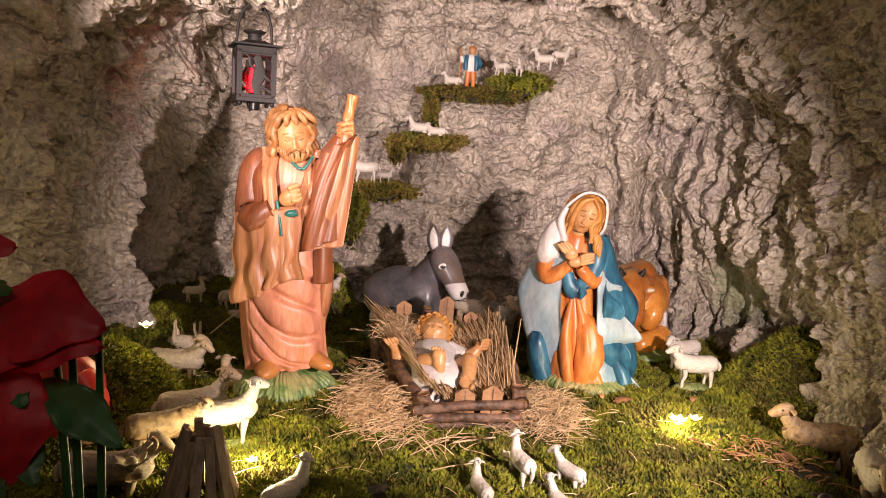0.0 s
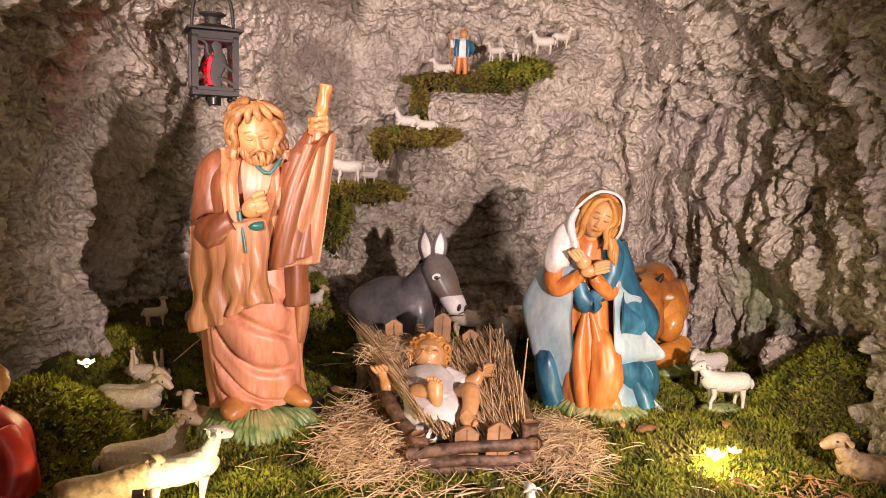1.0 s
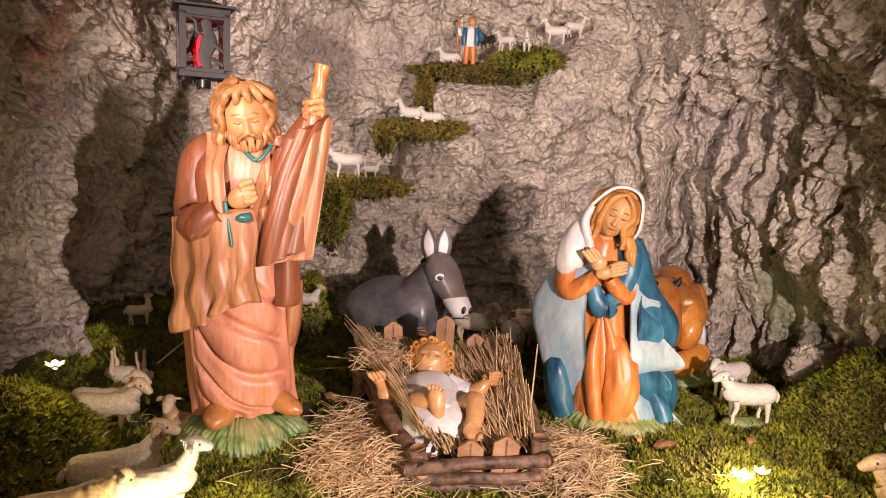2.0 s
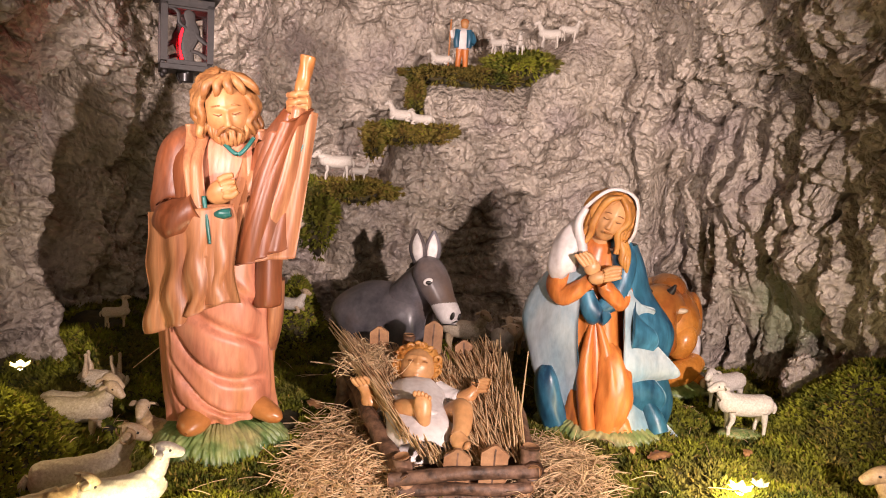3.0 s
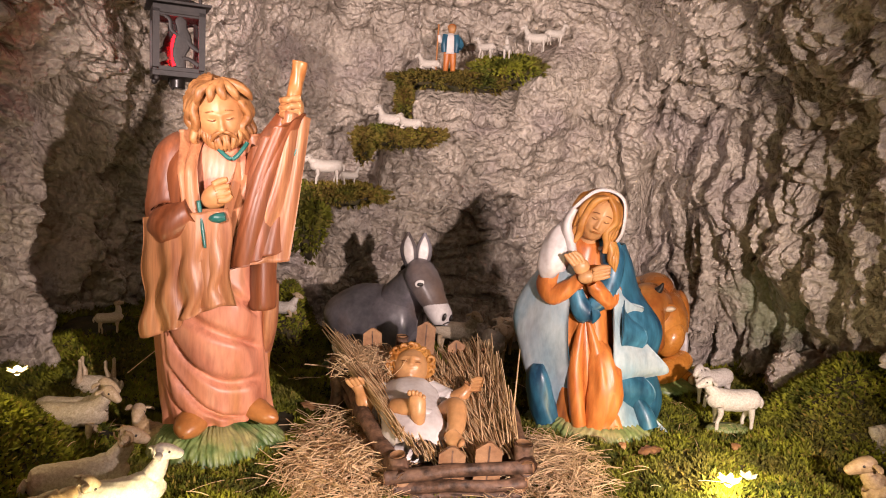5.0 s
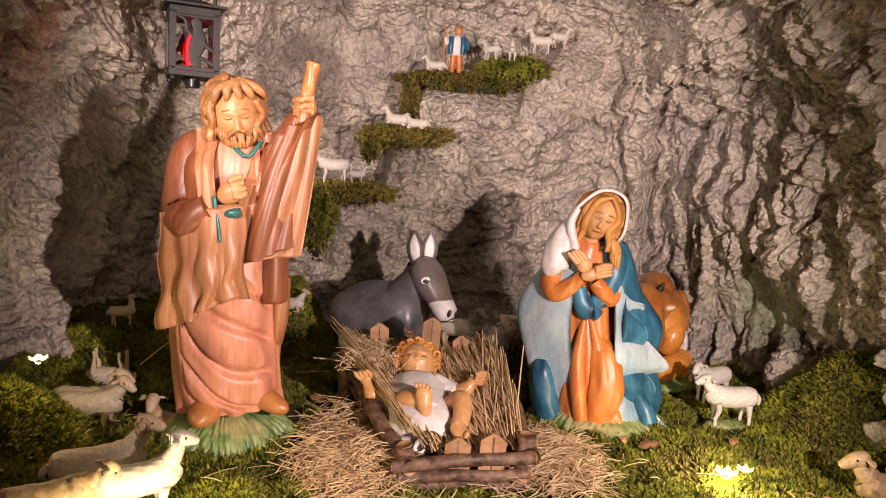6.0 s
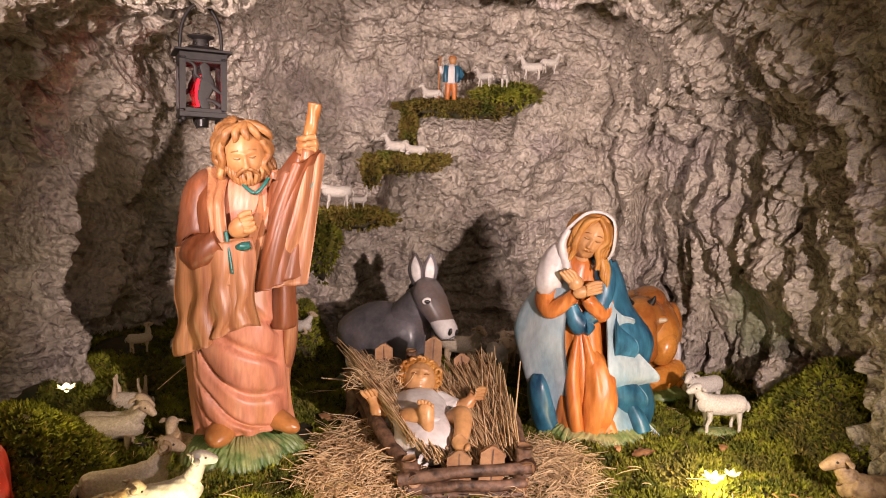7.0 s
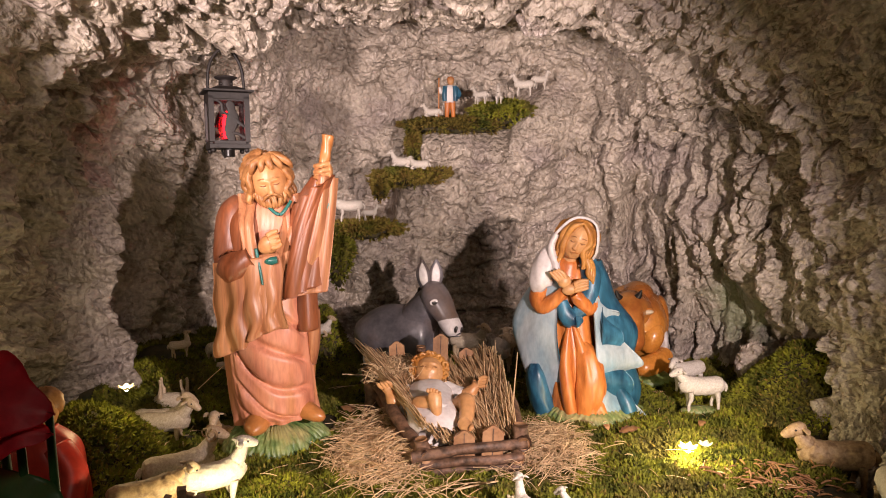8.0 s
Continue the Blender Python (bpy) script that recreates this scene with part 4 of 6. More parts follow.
for i, (a, b, r) in enumerate((((0.006, 1.318, -0.004), (-0.006, 1.312, 0.054), 0.0125), ((0.160, 1.322, 0.0), (0.164, 1.318, 0.076), 0.0130), ((-0.122, 1.580, -0.004), (-0.126, 1.575, 0.110), 0.0125), ((0.130, 1.592, 0.0), (0.128, 1.592, 0.130), 0.0120), ((-0.020, 1.592, 0.04), (-0.018, 1.592, 0.148), 0.0105))):
    part("post", log(a, b, r, 1.0, 0.002, seed=20 + i), manger, "log post with a pale sawn end")
for i, (at, w, h) in enumerate((((-0.070, 1.606, 0.156), 0.032, 0.11), ((0.024, 1.606, 0.172), 0.032, 0.12), ((0.076, 1.602, 0.143), 0.030, 0.09), ((0.068, 1.316, 0.068), 0.036, 0.05), ((0.118, 1.318, 0.076), 0.036, 0.055))):
    part("picket", picket(at, w, h, 0.009, (-3, 2, -4, 1, 3)[i], -3), manger, "pointed pale split wood slat", smooth=False)
g = Geo()
g.add([(0.005, 1.31, 0.012), (0.165, 1.315, 0.016), (0.135, 1.59, 0.06), (-0.115, 1.58, 0.058), (0.005, 1.31, 0.004), (0.165, 1.315, 0.008), (0.135, 1.59, 0.05), (-0.115, 1.58, 0.048)],
      [[0, 1, 2, 3], [7, 6, 5, 4], [0, 4, 5, 1], [1, 5, 6, 2], [2, 6, 7, 3], [3, 7, 4, 0]], BARK)
part("bottom_board", g, manger, smooth=False)


def straw_mesh(name, stalks, label, category, mat=STRAW):
    """Many thin bent stalks, each with three faces round it: rows of start, end, bow, radius."""
    v, f = [], []
    for a, b, bow, r in stalks:
        a, b = np.array(a), np.array(b)
        d = b - a
        s = np.cross(d, (0.3, 0.2, 1.0))
        s /= np.linalg.norm(s) + 1e-9
        w = np.cross(d, s)
        w /= np.linalg.norm(w) + 1e-9
        k = len(v)
        for t, q in ((0, 1.0), (0.35, 1.0), (0.7, 0.95), (1.0, 0.7)):
            c = a + d * t + np.array(bow) * (4 * t * (1 - t))
            for j in range(3):
                an = 2.094 * j
                v.append(c + r * q * (math.cos(an) * s + math.sin(an) * w))
        for i in range(3):
            for j in range(3):
                f.append([k + 3 * i + j, k + 3 * i + (j + 1) % 3, k + 3 * i + 3 + (j + 1) % 3, k + 3 * i + 3 + j])
        f.append([k + 2, k + 1, k])
        f.append([k + 9, k + 10, k + 11])
    ob = link_mesh(name, np.array(v), np.array([q for q in f if len(q) == 4], dtype=np.int64), [mat], smooth=True)
    return tagged(ob, label, category, kind="stuff")


rng = random.Random(5)
bed = []
for i in range(1500):
    # along the bed: from the foot (front) to the head (back), fanning outward
    u, t = rng.uniform(-1, 1), rng.uniform(0, 0.8)
    y0 = 1.32 + 0.27 * t
    y1 = min(1.63, y0 + rng.uniform(0.06, 0.17))
    hx = lambda y: 0.085 - 0.085 * (y - 1.31) / 0.28
    hw = lambda y: 0.078 + 0.05 * (y - 1.31) / 0.28
    hz = lambda y, w: 0.030 + 0.062 * (y - 1.31) / 0.28 + 0.030 * w * w
    u1 = max(-1.1, min(1.1, u + rng.gauss(0, 0.16)))
    z = rng.uniform(-0.004, 0.016)
    bed.append(((hx(y0) + hw(y0) * u, y0, hz(y0, u) + z), (hx(y1) + hw(y1) * u1, y1, hz(y1, u1) + z + rng.uniform(-0.003, 0.010)), (0, 0, rng.uniform(-0.003, 0.006)), rng.uniform(0.0009, 0.0017)))
for i in range(420):
    x, y = rng.uniform(-0.11, -0.02), rng.uniform(1.50, 1.60)
    a = rng.uniform(0, 6.28)
    l = rng.uniform(0.02, 0.05)
    bed.append(((x, y, 0.105 + rng.uniform(-0.015, 0.025)), (x + l * math.cos(a), y + l * 0.6 * math.sin(a), 0.108 + rng.uniform(-0.02, 0.028)), (0, 0, rng.uniform(-0.006, 0.012)), 0.0007))
bed += [((0.150, 1.36, 0.045), (0.178, 1.53, 0.150), (0, 0, 0.004), 0.0016), ((-0.02, 1.34, 0.02), (-0.062, 1.50, 0.11), (0, 0, 0.004), 0.0015), ((-0.13, 1.60, 0.085), (-0.185, 1.60, 0.088), (0, 0, 0), 0.0016)]
straw_mesh("straw_bed", bed, "golden straw stalks filling the manger", "straw")


def heap(cx, cy, rx, ry, h, n, seed, turn=0.0):
    r = random.Random(seed)
    out = []
    for i in range(n):
        a, q = r.uniform(0, 6.283), math.sqrt(r.random())
        x, y = cx + rx * q * math.cos(a), cy + ry * q * math.sin(a)
        z = max(0, zat(x, y)) + h * (1 - q * q) * r.uniform(0.3, 1.05) + 0.006
        d, l = turn + r.gauss(0, 1.0), r.uniform(0.02, 0.105)
        dz = r.uniform(-0.018, 0.018)
        out.append(((x - l / 2 * math.cos(d), y - l / 2 * math.sin(d), max(0.003, z - dz)), (x + l / 2 * math.cos(d), y + l / 2 * math.sin(d), max(0.003, z + dz)), (r.gauss(0, 0.006), r.gauss(0, 0.006), r.uniform(-0.004, 0.012)), r.uniform(0.0004, 0.0010)))
    return out


straw_mesh("straw_heap", heap(-0.085, 1.36, 0.085, 0.11, 0.026, 900, 7, 1.9) + heap(-0.11, 1.47, 0.06, 0.06, 0.05, 140, 11, 0.5) + heap(-0.02, 1.22, 0.10, 0.05, 0.012, 70, 12, 0.4), "loose heap of pale straw beside the manger", "straw")
straw_mesh("straw_heap", heap(0.215, 1.40, 0.075, 0.11, 0.022, 600, 8, 1.1) + heap(0.20, 1.30, 0.09, 0.07, 0.012, 80, 13, 0.2), "thin straw scattered between manger and kneeling statue", "straw")


# ---- the child in the manger ----
def lying_child():
    g = Geo()
    g.ball((0.010, 1.515, 0.112), (0.0285, 0.029, 0.032), PALE_SKIN, (-20, 0, 0), 60, 80, face(0.15, 0.9))
    g.ball((0.009, 1.528, 0.118), (0.0385, 0.029, 0.0365), BLOND, (-24, 0, 0), 60, 80, curl(17, 0.09, 1))
    rng = random.Random(41)
    for i in range(64):
        a = radians(rng.uniform(-55, 235))
        lift = rng.uniform(0.0, 1.0)
        q0, rr = rng.uniform(0, 6.28), rng.uniform(0.0030, 0.0052)
        cx, cz = 0.009 + 0.0350 * math.cos(a) * math.cos(lift), 0.116 + 0.0330 * math.sin(a) * math.cos(lift)
        cy = 1.513 + 0.026 * math.sin(lift)
        keys = [(cx + rr * math.cos(q0 + q), cy - 0.0016 * q * (1 - lift), cz + rr * math.sin(q0 + q), 0.0034 - 0.0004 * q, 0.0030) for q in (0, 1.0, 2.0, 3.0, 4.0, 5.0)]
        g.tube(keys, BLOND, 7, 20, side=(0, 1, 0))
    for x in (-0.001, 0.021):
        g.tube([(x - 0.005, 1.4885, 0.1215, 0.0005, 0.0005), (x, 1.4860, 0.1225, 0.0009, 0.0009), (x + 0.005, 1.4885, 0.1215, 0.0005, 0.0005)], LINE, 6)
    g.turn(0, (0.010, 1.520, 0.095), (-18, 4, 0))
    wr = lambda a, s: 1 + 0.04 * np.sin(5 * a + 14 * s) + 0.03 * np.sin(9 * a - 9 * s)
    g.tube([(0.012, 1.500, 0.090, 0.022, 0.018), (0.012, 1.480, 0.084, 0.042, 0.030), (0.014, 1.450, 0.078, 0.047, 0.034), (0.020, 1.415, 0.066, 0.048, 0.036), (0.028, 1.380, 0.052, 0.048, 0.034), (0.030, 1.356, 0.042, 0.034, 0.022)], WHITE, 36, 40, fold=wr)
    g.tube([(-0.022, 1.408, 0.070, 0.007, 0.007), (0.000, 1.392, 0.086, 0.007, 0.007), (0.024, 1.386, 0.089, 0.007, 0.007), (0.050, 1.394, 0.083, 0.007, 0.007), (0.064, 1.41, 0.066, 0.007, 0.007)], WHITE, 10, 24, side=(0, 0, 1))
    # sleeves and bare arms
    g.tube([(-0.018, 1.480, 0.085, 0.020, 0.020), (-0.035, 1.462, 0.072, 0.022, 0.021), (-0.046, 1.448, 0.068, 0.020, 0.020), (-0.050, 1.444, 0.070, 0.015, 0.015)], WHITE, 22, 20, fold=wr)
    g.tube([(0.042, 1.482, 0.088, 0.020, 0.020), (0.064, 1.468, 0.080, 0.021, 0.020), (0.080, 1.462, 0.080, 0.018, 0.018), (0.084, 1.461, 0.082, 0.013, 0.013)], WHITE, 22, 20, fold=wr)
    g.tube([(-0.046, 1.448, 0.068, 0.013, 0.013), (-0.055, 1.446, 0.080, 0.013, 0.013), (-0.062, 1.450, 0.094, 0.009, 0.009), (-0.066, 1.452, 0.102, 0.011, 0.007)], PALE_SKIN, 16, 16)
    fingers(g, (-0.066, 1.450, 0.103), (-0.074, 1.444, 0.116), (0.020, 0, 0.004), 0.0036, PALE_SKIN)
    g.tube([(0.078, 1.464, 0.079, 0.013, 0.013), (0.092, 1.462, 0.090, 0.013, 0.013), (0.101, 1.462, 0.101, 0.009, 0.009), (0.106, 1.461, 0.109, 0.011, 0.007)], PALE_SKIN, 16, 16)
    fingers(g, (0.107, 1.457, 0.110), (0.124, 1.450, 0.115), (0.004, 0, 0.018), 0.0036, PALE_SKIN)
    # one leg raised with the sole forward, one bent
    g.tube([(0.000, 1.425, 0.066, 0.017, 0.017), (-0.004, 1.404, 0.084, 0.016, 0.016), (0.008, 1.390, 0.092, 0.014, 0.014), (0.024, 1.380, 0.098, 0.012, 0.012)], PALE_SKIN, 20, 22)
    g.tube([(0.030, 1.372, 0.080, 0.009, 0.012), (0.028, 1.370, 0.093, 0.0115, 0.012), (0.026, 1.372, 0.109, 0.0125, 0.009), (0.025, 1.376, 0.118, 0.009, 0.006)], PALE_SKIN, 18, 18)
    for i in range(5):
        g.ball((0.0145 + 0.0052 * i, 1.371, 0.122 - 0.0012 * (i - 1) ** 2 * 0.6), (0.0033, 0.004, 0.0045), PALE_SKIN, (0, 0, 0), 8, 10)
    g.tube([(0.060, 1.425, 0.066, 0.017, 0.017), (0.078, 1.406, 0.088, 0.017, 0.017), (0.084, 1.390, 0.092, 0.015, 0.015), (0.083, 1.368, 0.076, 0.013, 0.013), (0.076, 1.352, 0.066, 0.011, 0.011)], PALE_SKIN, 20, 28)
    g.tube([(0.076, 1.352, 0.070, 0.011, 0.011), (0.082, 1.342, 0.066, 0.013, 0.009), (0.090, 1.334, 0.066, 0.008, 0.006)], PALE_SKIN, 14, 12)
    for k in range(len(g.v)):
        g.v[k] = g.v[k] + np.array((-0.010, 0, 0))
    return tagged(g.put("lying_child_statue"), "painted plaster baby with curly hair lying on the manger straw", "statue")


lying_child()


# ---- donkey and ox ----
def donkey():
    g = Geo()
    g.tube([(-0.175, 1.90, 0.085, 0.02, 0.02), (-0.160, 1.895, 0.100, 0.055, 0.055), (-0.120, 1.88, 0.105, 0.080, 0.070), (-0.070, 1.865, 0.105, 0.084, 0.068), (-0.028, 1.85, 0.115, 0.080, 0.066), (0.000, 1.84, 0.120, 0.055, 0.055), (0.012, 1.835, 0.12, 0.02, 0.02)], GREY_COAT, 40, 40, side=(0, 0, 1))
    g.tube([(-0.050, 1.85, 0.120, 0.060, 0.050), (-0.028, 1.84, 0.165, 0.048, 0.042), (-0.010, 1.825, 0.200, 0.036, 0.036), (0.004, 1.812, 0.222, 0.028, 0.030)], GREY_COAT, 30, 26)
    g.tube([(-0.012, 1.822, 0.238, 0.014, 0.014), (0.000, 1.808, 0.230, 0.031, 0.029), (0.016, 1.790, 0.207, 0.033, 0.029), (0.034, 1.772, 0.178, 0.026, 0.023), (0.046, 1.760, 0.160, 0.0215, 0.020), (0.054, 1.752, 0.148, 0.010, 0.010)], GREY_COAT, 30, 32)
    g.tube([(0.036, 1.770, 0.172, 0.0245, 0.022), (0.046, 1.758, 0.157, 0.0240, 0.0215), (0.055, 1.749, 0.145, 0.020, 0.018), (0.060, 1.744, 0.138, 0.008, 0.008)], PALE_COAT, 24, 20)
    g.ball((0.056, 1.7315, 0.154), (0.004, 0.003, 0.008), DARK, (0, 15, 0))
    g.ball((0.069, 1.742, 0.151), (0.003, 0.004, 0.007), DARK, (0, 15, 0))
    g.tube([(0.034, 1.742, 0.133, 0.0012, 0.0012), (0.050, 1.733, 0.137, 0.0015, 0.0015), (0.066, 1.737, 0.136, 0.0012, 0.0012)], DARK, 6)
    g.ball((0.006, 1.7640, 0.211), (0.0105, 0.004, 0.0075), PALE_COAT, (0, -15, 0))
    g.ball((0.0065, 1.7607, 0.210), (0.0062, 0.0025, 0.0042), DARK)
    for x, dx, s in ((-0.016, -0.006, -1), (0.008, 0.002, 1)):
        g.tube([(x, 1.815, 0.236, 0.010, 0.010), (x + dx * 0.5, 1.812, 0.258, 0.0165, 0.009), (x + dx, 1.812, 0.280, 0.0155, 0.008), (x + dx * 1.2, 1.815, 0.306, 0.003, 0.003)], GREY_COAT, 18, 20)
        g.tube([(x, 1.806, 0.242, 0.005, 0.002), (x + dx * 0.5, 1.8025, 0.260, 0.010, 0.002), (x + dx, 1.804, 0.280, 0.009, 0.002), (x + dx * 1.2, 1.811, 0.300, 0.001, 0.001)], PALE_COAT, 12, 14)
    for i in range(6):
        g.ball((-0.020 - 0.006 * i, 1.832 + 0.003 * i, 0.238 - 0.013 * i), (0.010, 0.007, 0.013), DARK, (0, -25, 0), 10, 12)
    g.tube([(-0.150, 1.87, 0.06, 0.03, 0.03), (-0.120, 1.83, 0.045, 0.038, 0.036), (-0.095, 1.80, 0.035, 0.022, 0.022), (-0.065, 1.785, 0.02, 0.016, 0.016)], PALE_COAT, 18, 20)
    g.tube([(-0.01, 1.83, 0.08, 0.03, 0.03), (0.020, 1.80, 0.055, 0.022, 0.022), (0.042, 1.785, 0.035, 0.016, 0.016), (0.030, 1.77, 0.015, 0.014, 0.014)], GREY_COAT, 18, 20)
    g.ball((-0.07, 1.865, 0.0), (0.13, 0.10, 0.03), GRASS_BASE, nu=16, nv=80, bump=grass_bump)
    return tagged(g.put("donkey_figurine"), "glossy painted grey donkey figure lying behind the manger", "donkey figurine")


def ox():
    g = Geo()
    g.ball((0.525, 1.91, 0.0), (0.105, 0.115, 0.035), GRASS_BASE, nu=16, nv=80, bump=grass_bump)
    g.tube([(0.50, 2.06, 0.09, 0.03, 0.03), (0.505, 2.03, 0.11, 0.07, 0.075), (0.515, 1.97, 0.125, 0.082, 0.095), (0.52, 1.91, 0.122, 0.070, 0.088), (0.518, 1.87, 0.105, 0.050, 0.072), (0.515, 1.85, 0.095, 0.02, 0.03)], OX_COAT, 40, 36)
    g.ball((0.520, 1.93, 0.205), (0.035, 0.06, 0.028), OX_COAT)
    g.ball((0.575, 1.93, 0.135), (0.020, 0.05, 0.062), OX_COAT)
    g.tube([(0.490, 1.87, 0.170, 0.05, 0.05), (0.475, 1.84, 0.175, 0.045, 0.045), (0.468, 1.815, 0.165, 0.038, 0.038), (0.470, 1.790, 0.135, 0.030, 0.030), (0.474, 1.775, 0.105, 0.024, 0.024), (0.476, 1.770, 0.092, 0.01, 0.01)], OX_COAT, 30, 36)
    g.ball((0.512, 1.825, 0.175), (0.020, 0.010, 0.0105), OX_COAT, (0, -10, -15))
    g.ball((0.514, 1.8165, 0.175), (0.014, 0.006, 0.006), FACE, (0, -10, -15))
    g.tube([(0.478, 1.83, 0.200, 0.009, 0.009), (0.492, 1.822, 0.212, 0.008, 0.008), (0.498, 1.815, 0.228, 0.002, 0.002)], DARK, 12)
    g.tube([(0.458, 1.83, 0.200, 0.009, 0.009), (0.444, 1.822, 0.212, 0.008, 0.008), (0.438, 1.815, 0.228, 0.002, 0.002)], DARK, 12)
    g.ball((0.535, 1.852, 0.105), (0.028, 0.030, 0.040), OX_COAT, (0, 20, 0))
    g.tube([(0.575, 1.87, 0.060, 0.020, 0.020), (0.545, 1.845, 0.045, 0.026, 0.026), (0.510, 1.832, 0.036, 0.025, 0.027), (0.493, 1.83, 0.032, 0.014, 0.016)], OX_COAT, 20, 24, side=(0, 0, 1))
    g.tube([(0.565, 1.86, 0.030, 0.014, 0.014), (0.58, 1.835, 0.024, 0.013, 0.013)], OX_COAT, 14)
    g.ball((0.584, 1.828, 0.026), (0.012, 0.012, 0.011), FACE)
    g.ball((0.573, 1.905, 0.085), (0.014, 0.045, 0.045), PALE_COAT)
    return tagged(g.put("ox_figurine"), "glossy orange brown ox figure lying behind the kneeling statue", "ox figurine")


donkey()
ox()


# ---- sheep ----
def sheep(at, yaw, size, wool=WOOL, face=FACE, lying=False, head_yaw=0, head_pitch=0, neck=1.0, horns=False, base=False, roll=0, label="", category="sheep figurine", mane=None):
    """A sheep figure facing along its own x; size: the body's length in metres."""
    g = Geo()
    dz = -0.30 if lying else 0.0
    seed = (at[0] * 37 + at[1] * 53) % 6.28

    def fleece(a, s):
        ribs = np.sin(46 * s + 1.6 * np.sin(3 * a + seed) + 2.2 * np.sin(2 * a))
        return 1 + 0.030 * ribs * (0.6 + 0.4 * np.sin(7 * a + 9 * s)) + 0.022 * np.sin(13 * a - 31 * s + seed) + 0.03 * np.sin(2 * a + 5 * s + seed)
    g.tube([(-0.53, 0, 0.56 + dz, 0.04, 0.05), (-0.49, 0, 0.56 + dz, 0.13, 0.14), (-0.38, 0, 0.565 + dz, 0.175, 0.190), (-0.10, 0, 0.545 + dz, 0.185, 0.195), (0.15, 0, 0.555 + dz, 0.175, 0.195), (0.32, 0, 0.60 + dz, 0.145, 0.180), (0.42, 0, 0.66 + dz, 0.07, 0.09)], wool, 44, 70, side=(0, 1, 0), fold=fleece)
    turn = Matrix.Rotation(radians(head_yaw), 3, "Z") @ Matrix.Rotation(radians(-head_pitch), 3, "Y")
    root = np.array((0.30, 0, 0.66 + dz))
    h = np.array(turn)

    def w(x, y, z):
        return tuple(root + h @ np.array((x, y, z)))
    nl = 0.20 * neck
    g.tube([(*(root + np.array((-0.06, 0, -0.06))), 0.125, 0.15), (*(root + h @ np.array((0.07, 0, nl * 0.5)) * 0.8), 0.105, 0.118), (*w(0.13, 0, nl), 0.080, 0.088), (*w(0.15, 0, nl + 0.08), 0.055, 0.055)], mane or wool, 30, 30, side=(0, 1, 0), fold=fleece)
    g.tube([(*w(0.06, 0, nl + 0.12), 0.05, 0.05), (*w(0.12, 0, nl + 0.11), 0.095, 0.095), (*w(0.22, 0, nl + 0.08), 0.085, 0.09), (*w(0.31, 0, nl + 0.03), 0.06, 0.065), (*w(0.36, 0, nl + 0.005), 0.045, 0.045), (*w(0.375, 0, nl - 0.005), 0.015, 0.015)], face, 20, 24, side=(0, 1, 0))
    for s in (-1, 1):
        g.tube([(*w(0.11, s * 0.085, nl + 0.13), 0.03, 0.02), (*w(0.09, s * 0.15, nl + 0.12), 0.045, 0.018), (*w(0.08, s * 0.20, nl + 0.085), 0.012, 0.008)], face, 10, 10)
        g.ball(w(0.215, s * 0.080, nl + 0.105), (0.018, 0.012, 0.016), DARK, (0, 0, 0), 8, 10)
        g.ball(w(0.362, s * 0.022, nl + 0.01), (0.010, 0.008, 0.008), SHOE, (0, 0, 0), 6, 8)
        if horns:
            ring = [(*w(0.10 + 0.075 * math.sin(q), s * (0.10 + 0.02 * q / 5), nl + 0.09 + 0.075 * math.cos(q)), 0.030 - 0.0045 * q, 0.030 - 0.0045 * q) for q in (0.0, 1.0, 2.0, 3.0, 4.0, 5.0)]
            g.tube([(*r[:3], max(0.006, r[3]), max(0.006, r[4])) for r in ring], TAN_WOOL, 10, 26)
    for sx in (-0.34, 0.24):
        for s in (-1, 1):
            if lying:
                g.tube([(sx, s * 0.13, 0.20, 0.06, 0.06), (sx + 0.12, s * 0.20, 0.07, 0.05, 0.05), (sx + 0.02, s * 0.21, 0.04, 0.035, 0.035), (sx - 0.05, s * 0.20, 0.03, 0.02, 0.02)], face, 10, 14)
            else:
                lift = 0.03 * s * (1 if sx > 0 else -1)
                g.tube([(sx, s * 0.11, 0.46, 0.085, 0.07), (sx - 0.02, s * 0.115, 0.30, 0.055, 0.05), (sx + lift, s * 0.115, 0.16, 0.034, 0.034), (sx + lift, s * 0.115, 0.03, 0.036, 0.036), (sx + lift + 0.02, s * 0.115, 0.0, 0.04, 0.034)], face, 10, 18, side=(0, 1, 0))
    g.tube([(-0.52, 0, 0.62 + dz, 0.04, 0.04), (-0.58, 0, 0.52 + dz, 0.045, 0.04), (-0.57, 0, 0.42 + dz, 0.02, 0.02)], wool, 10, 10, side=(0, 1, 0))
    if base:
        g.ball((0.0, 0, 0.0), (0.42, 0.22, 0.10), GRASS_BASE, nu=10, nv=30)
    ob = g.put("sheep_figurine")
    ob.matrix_world = pose(at[0], at[1], at[2], roll, 0, yaw) @ Matrix.Scale(size, 4)
    return tagged(ob, label, category, group="flock of sheep figures")


def stand(x, y, sink=0.004):
    return (x, y, zat(x, y) - sink)


# the two beside the standing man, and the maned one in front of them
sheep((-0.388, 1.235, -0.022), 34, 0.114, WOOL, FACE, horns=True, neck=0.9, head_pitch=0, label="cream painted ram figure with curled horns, on moss")
sheep((-0.310, 1.165, -0.002), 34, 0.104, WHITE_WOOL, WHITE_WOOL, base=True, neck=0.9, head_pitch=8, label="white painted sheep figure beside a small bulb")
sheep((-0.385, 1.110, -0.010), 36, 0.112, TAN_WOOL, FACE, neck=0.4, head_pitch=-25, mane=TAN_WOOL, label="tan curly sheep figure with a brown mane")
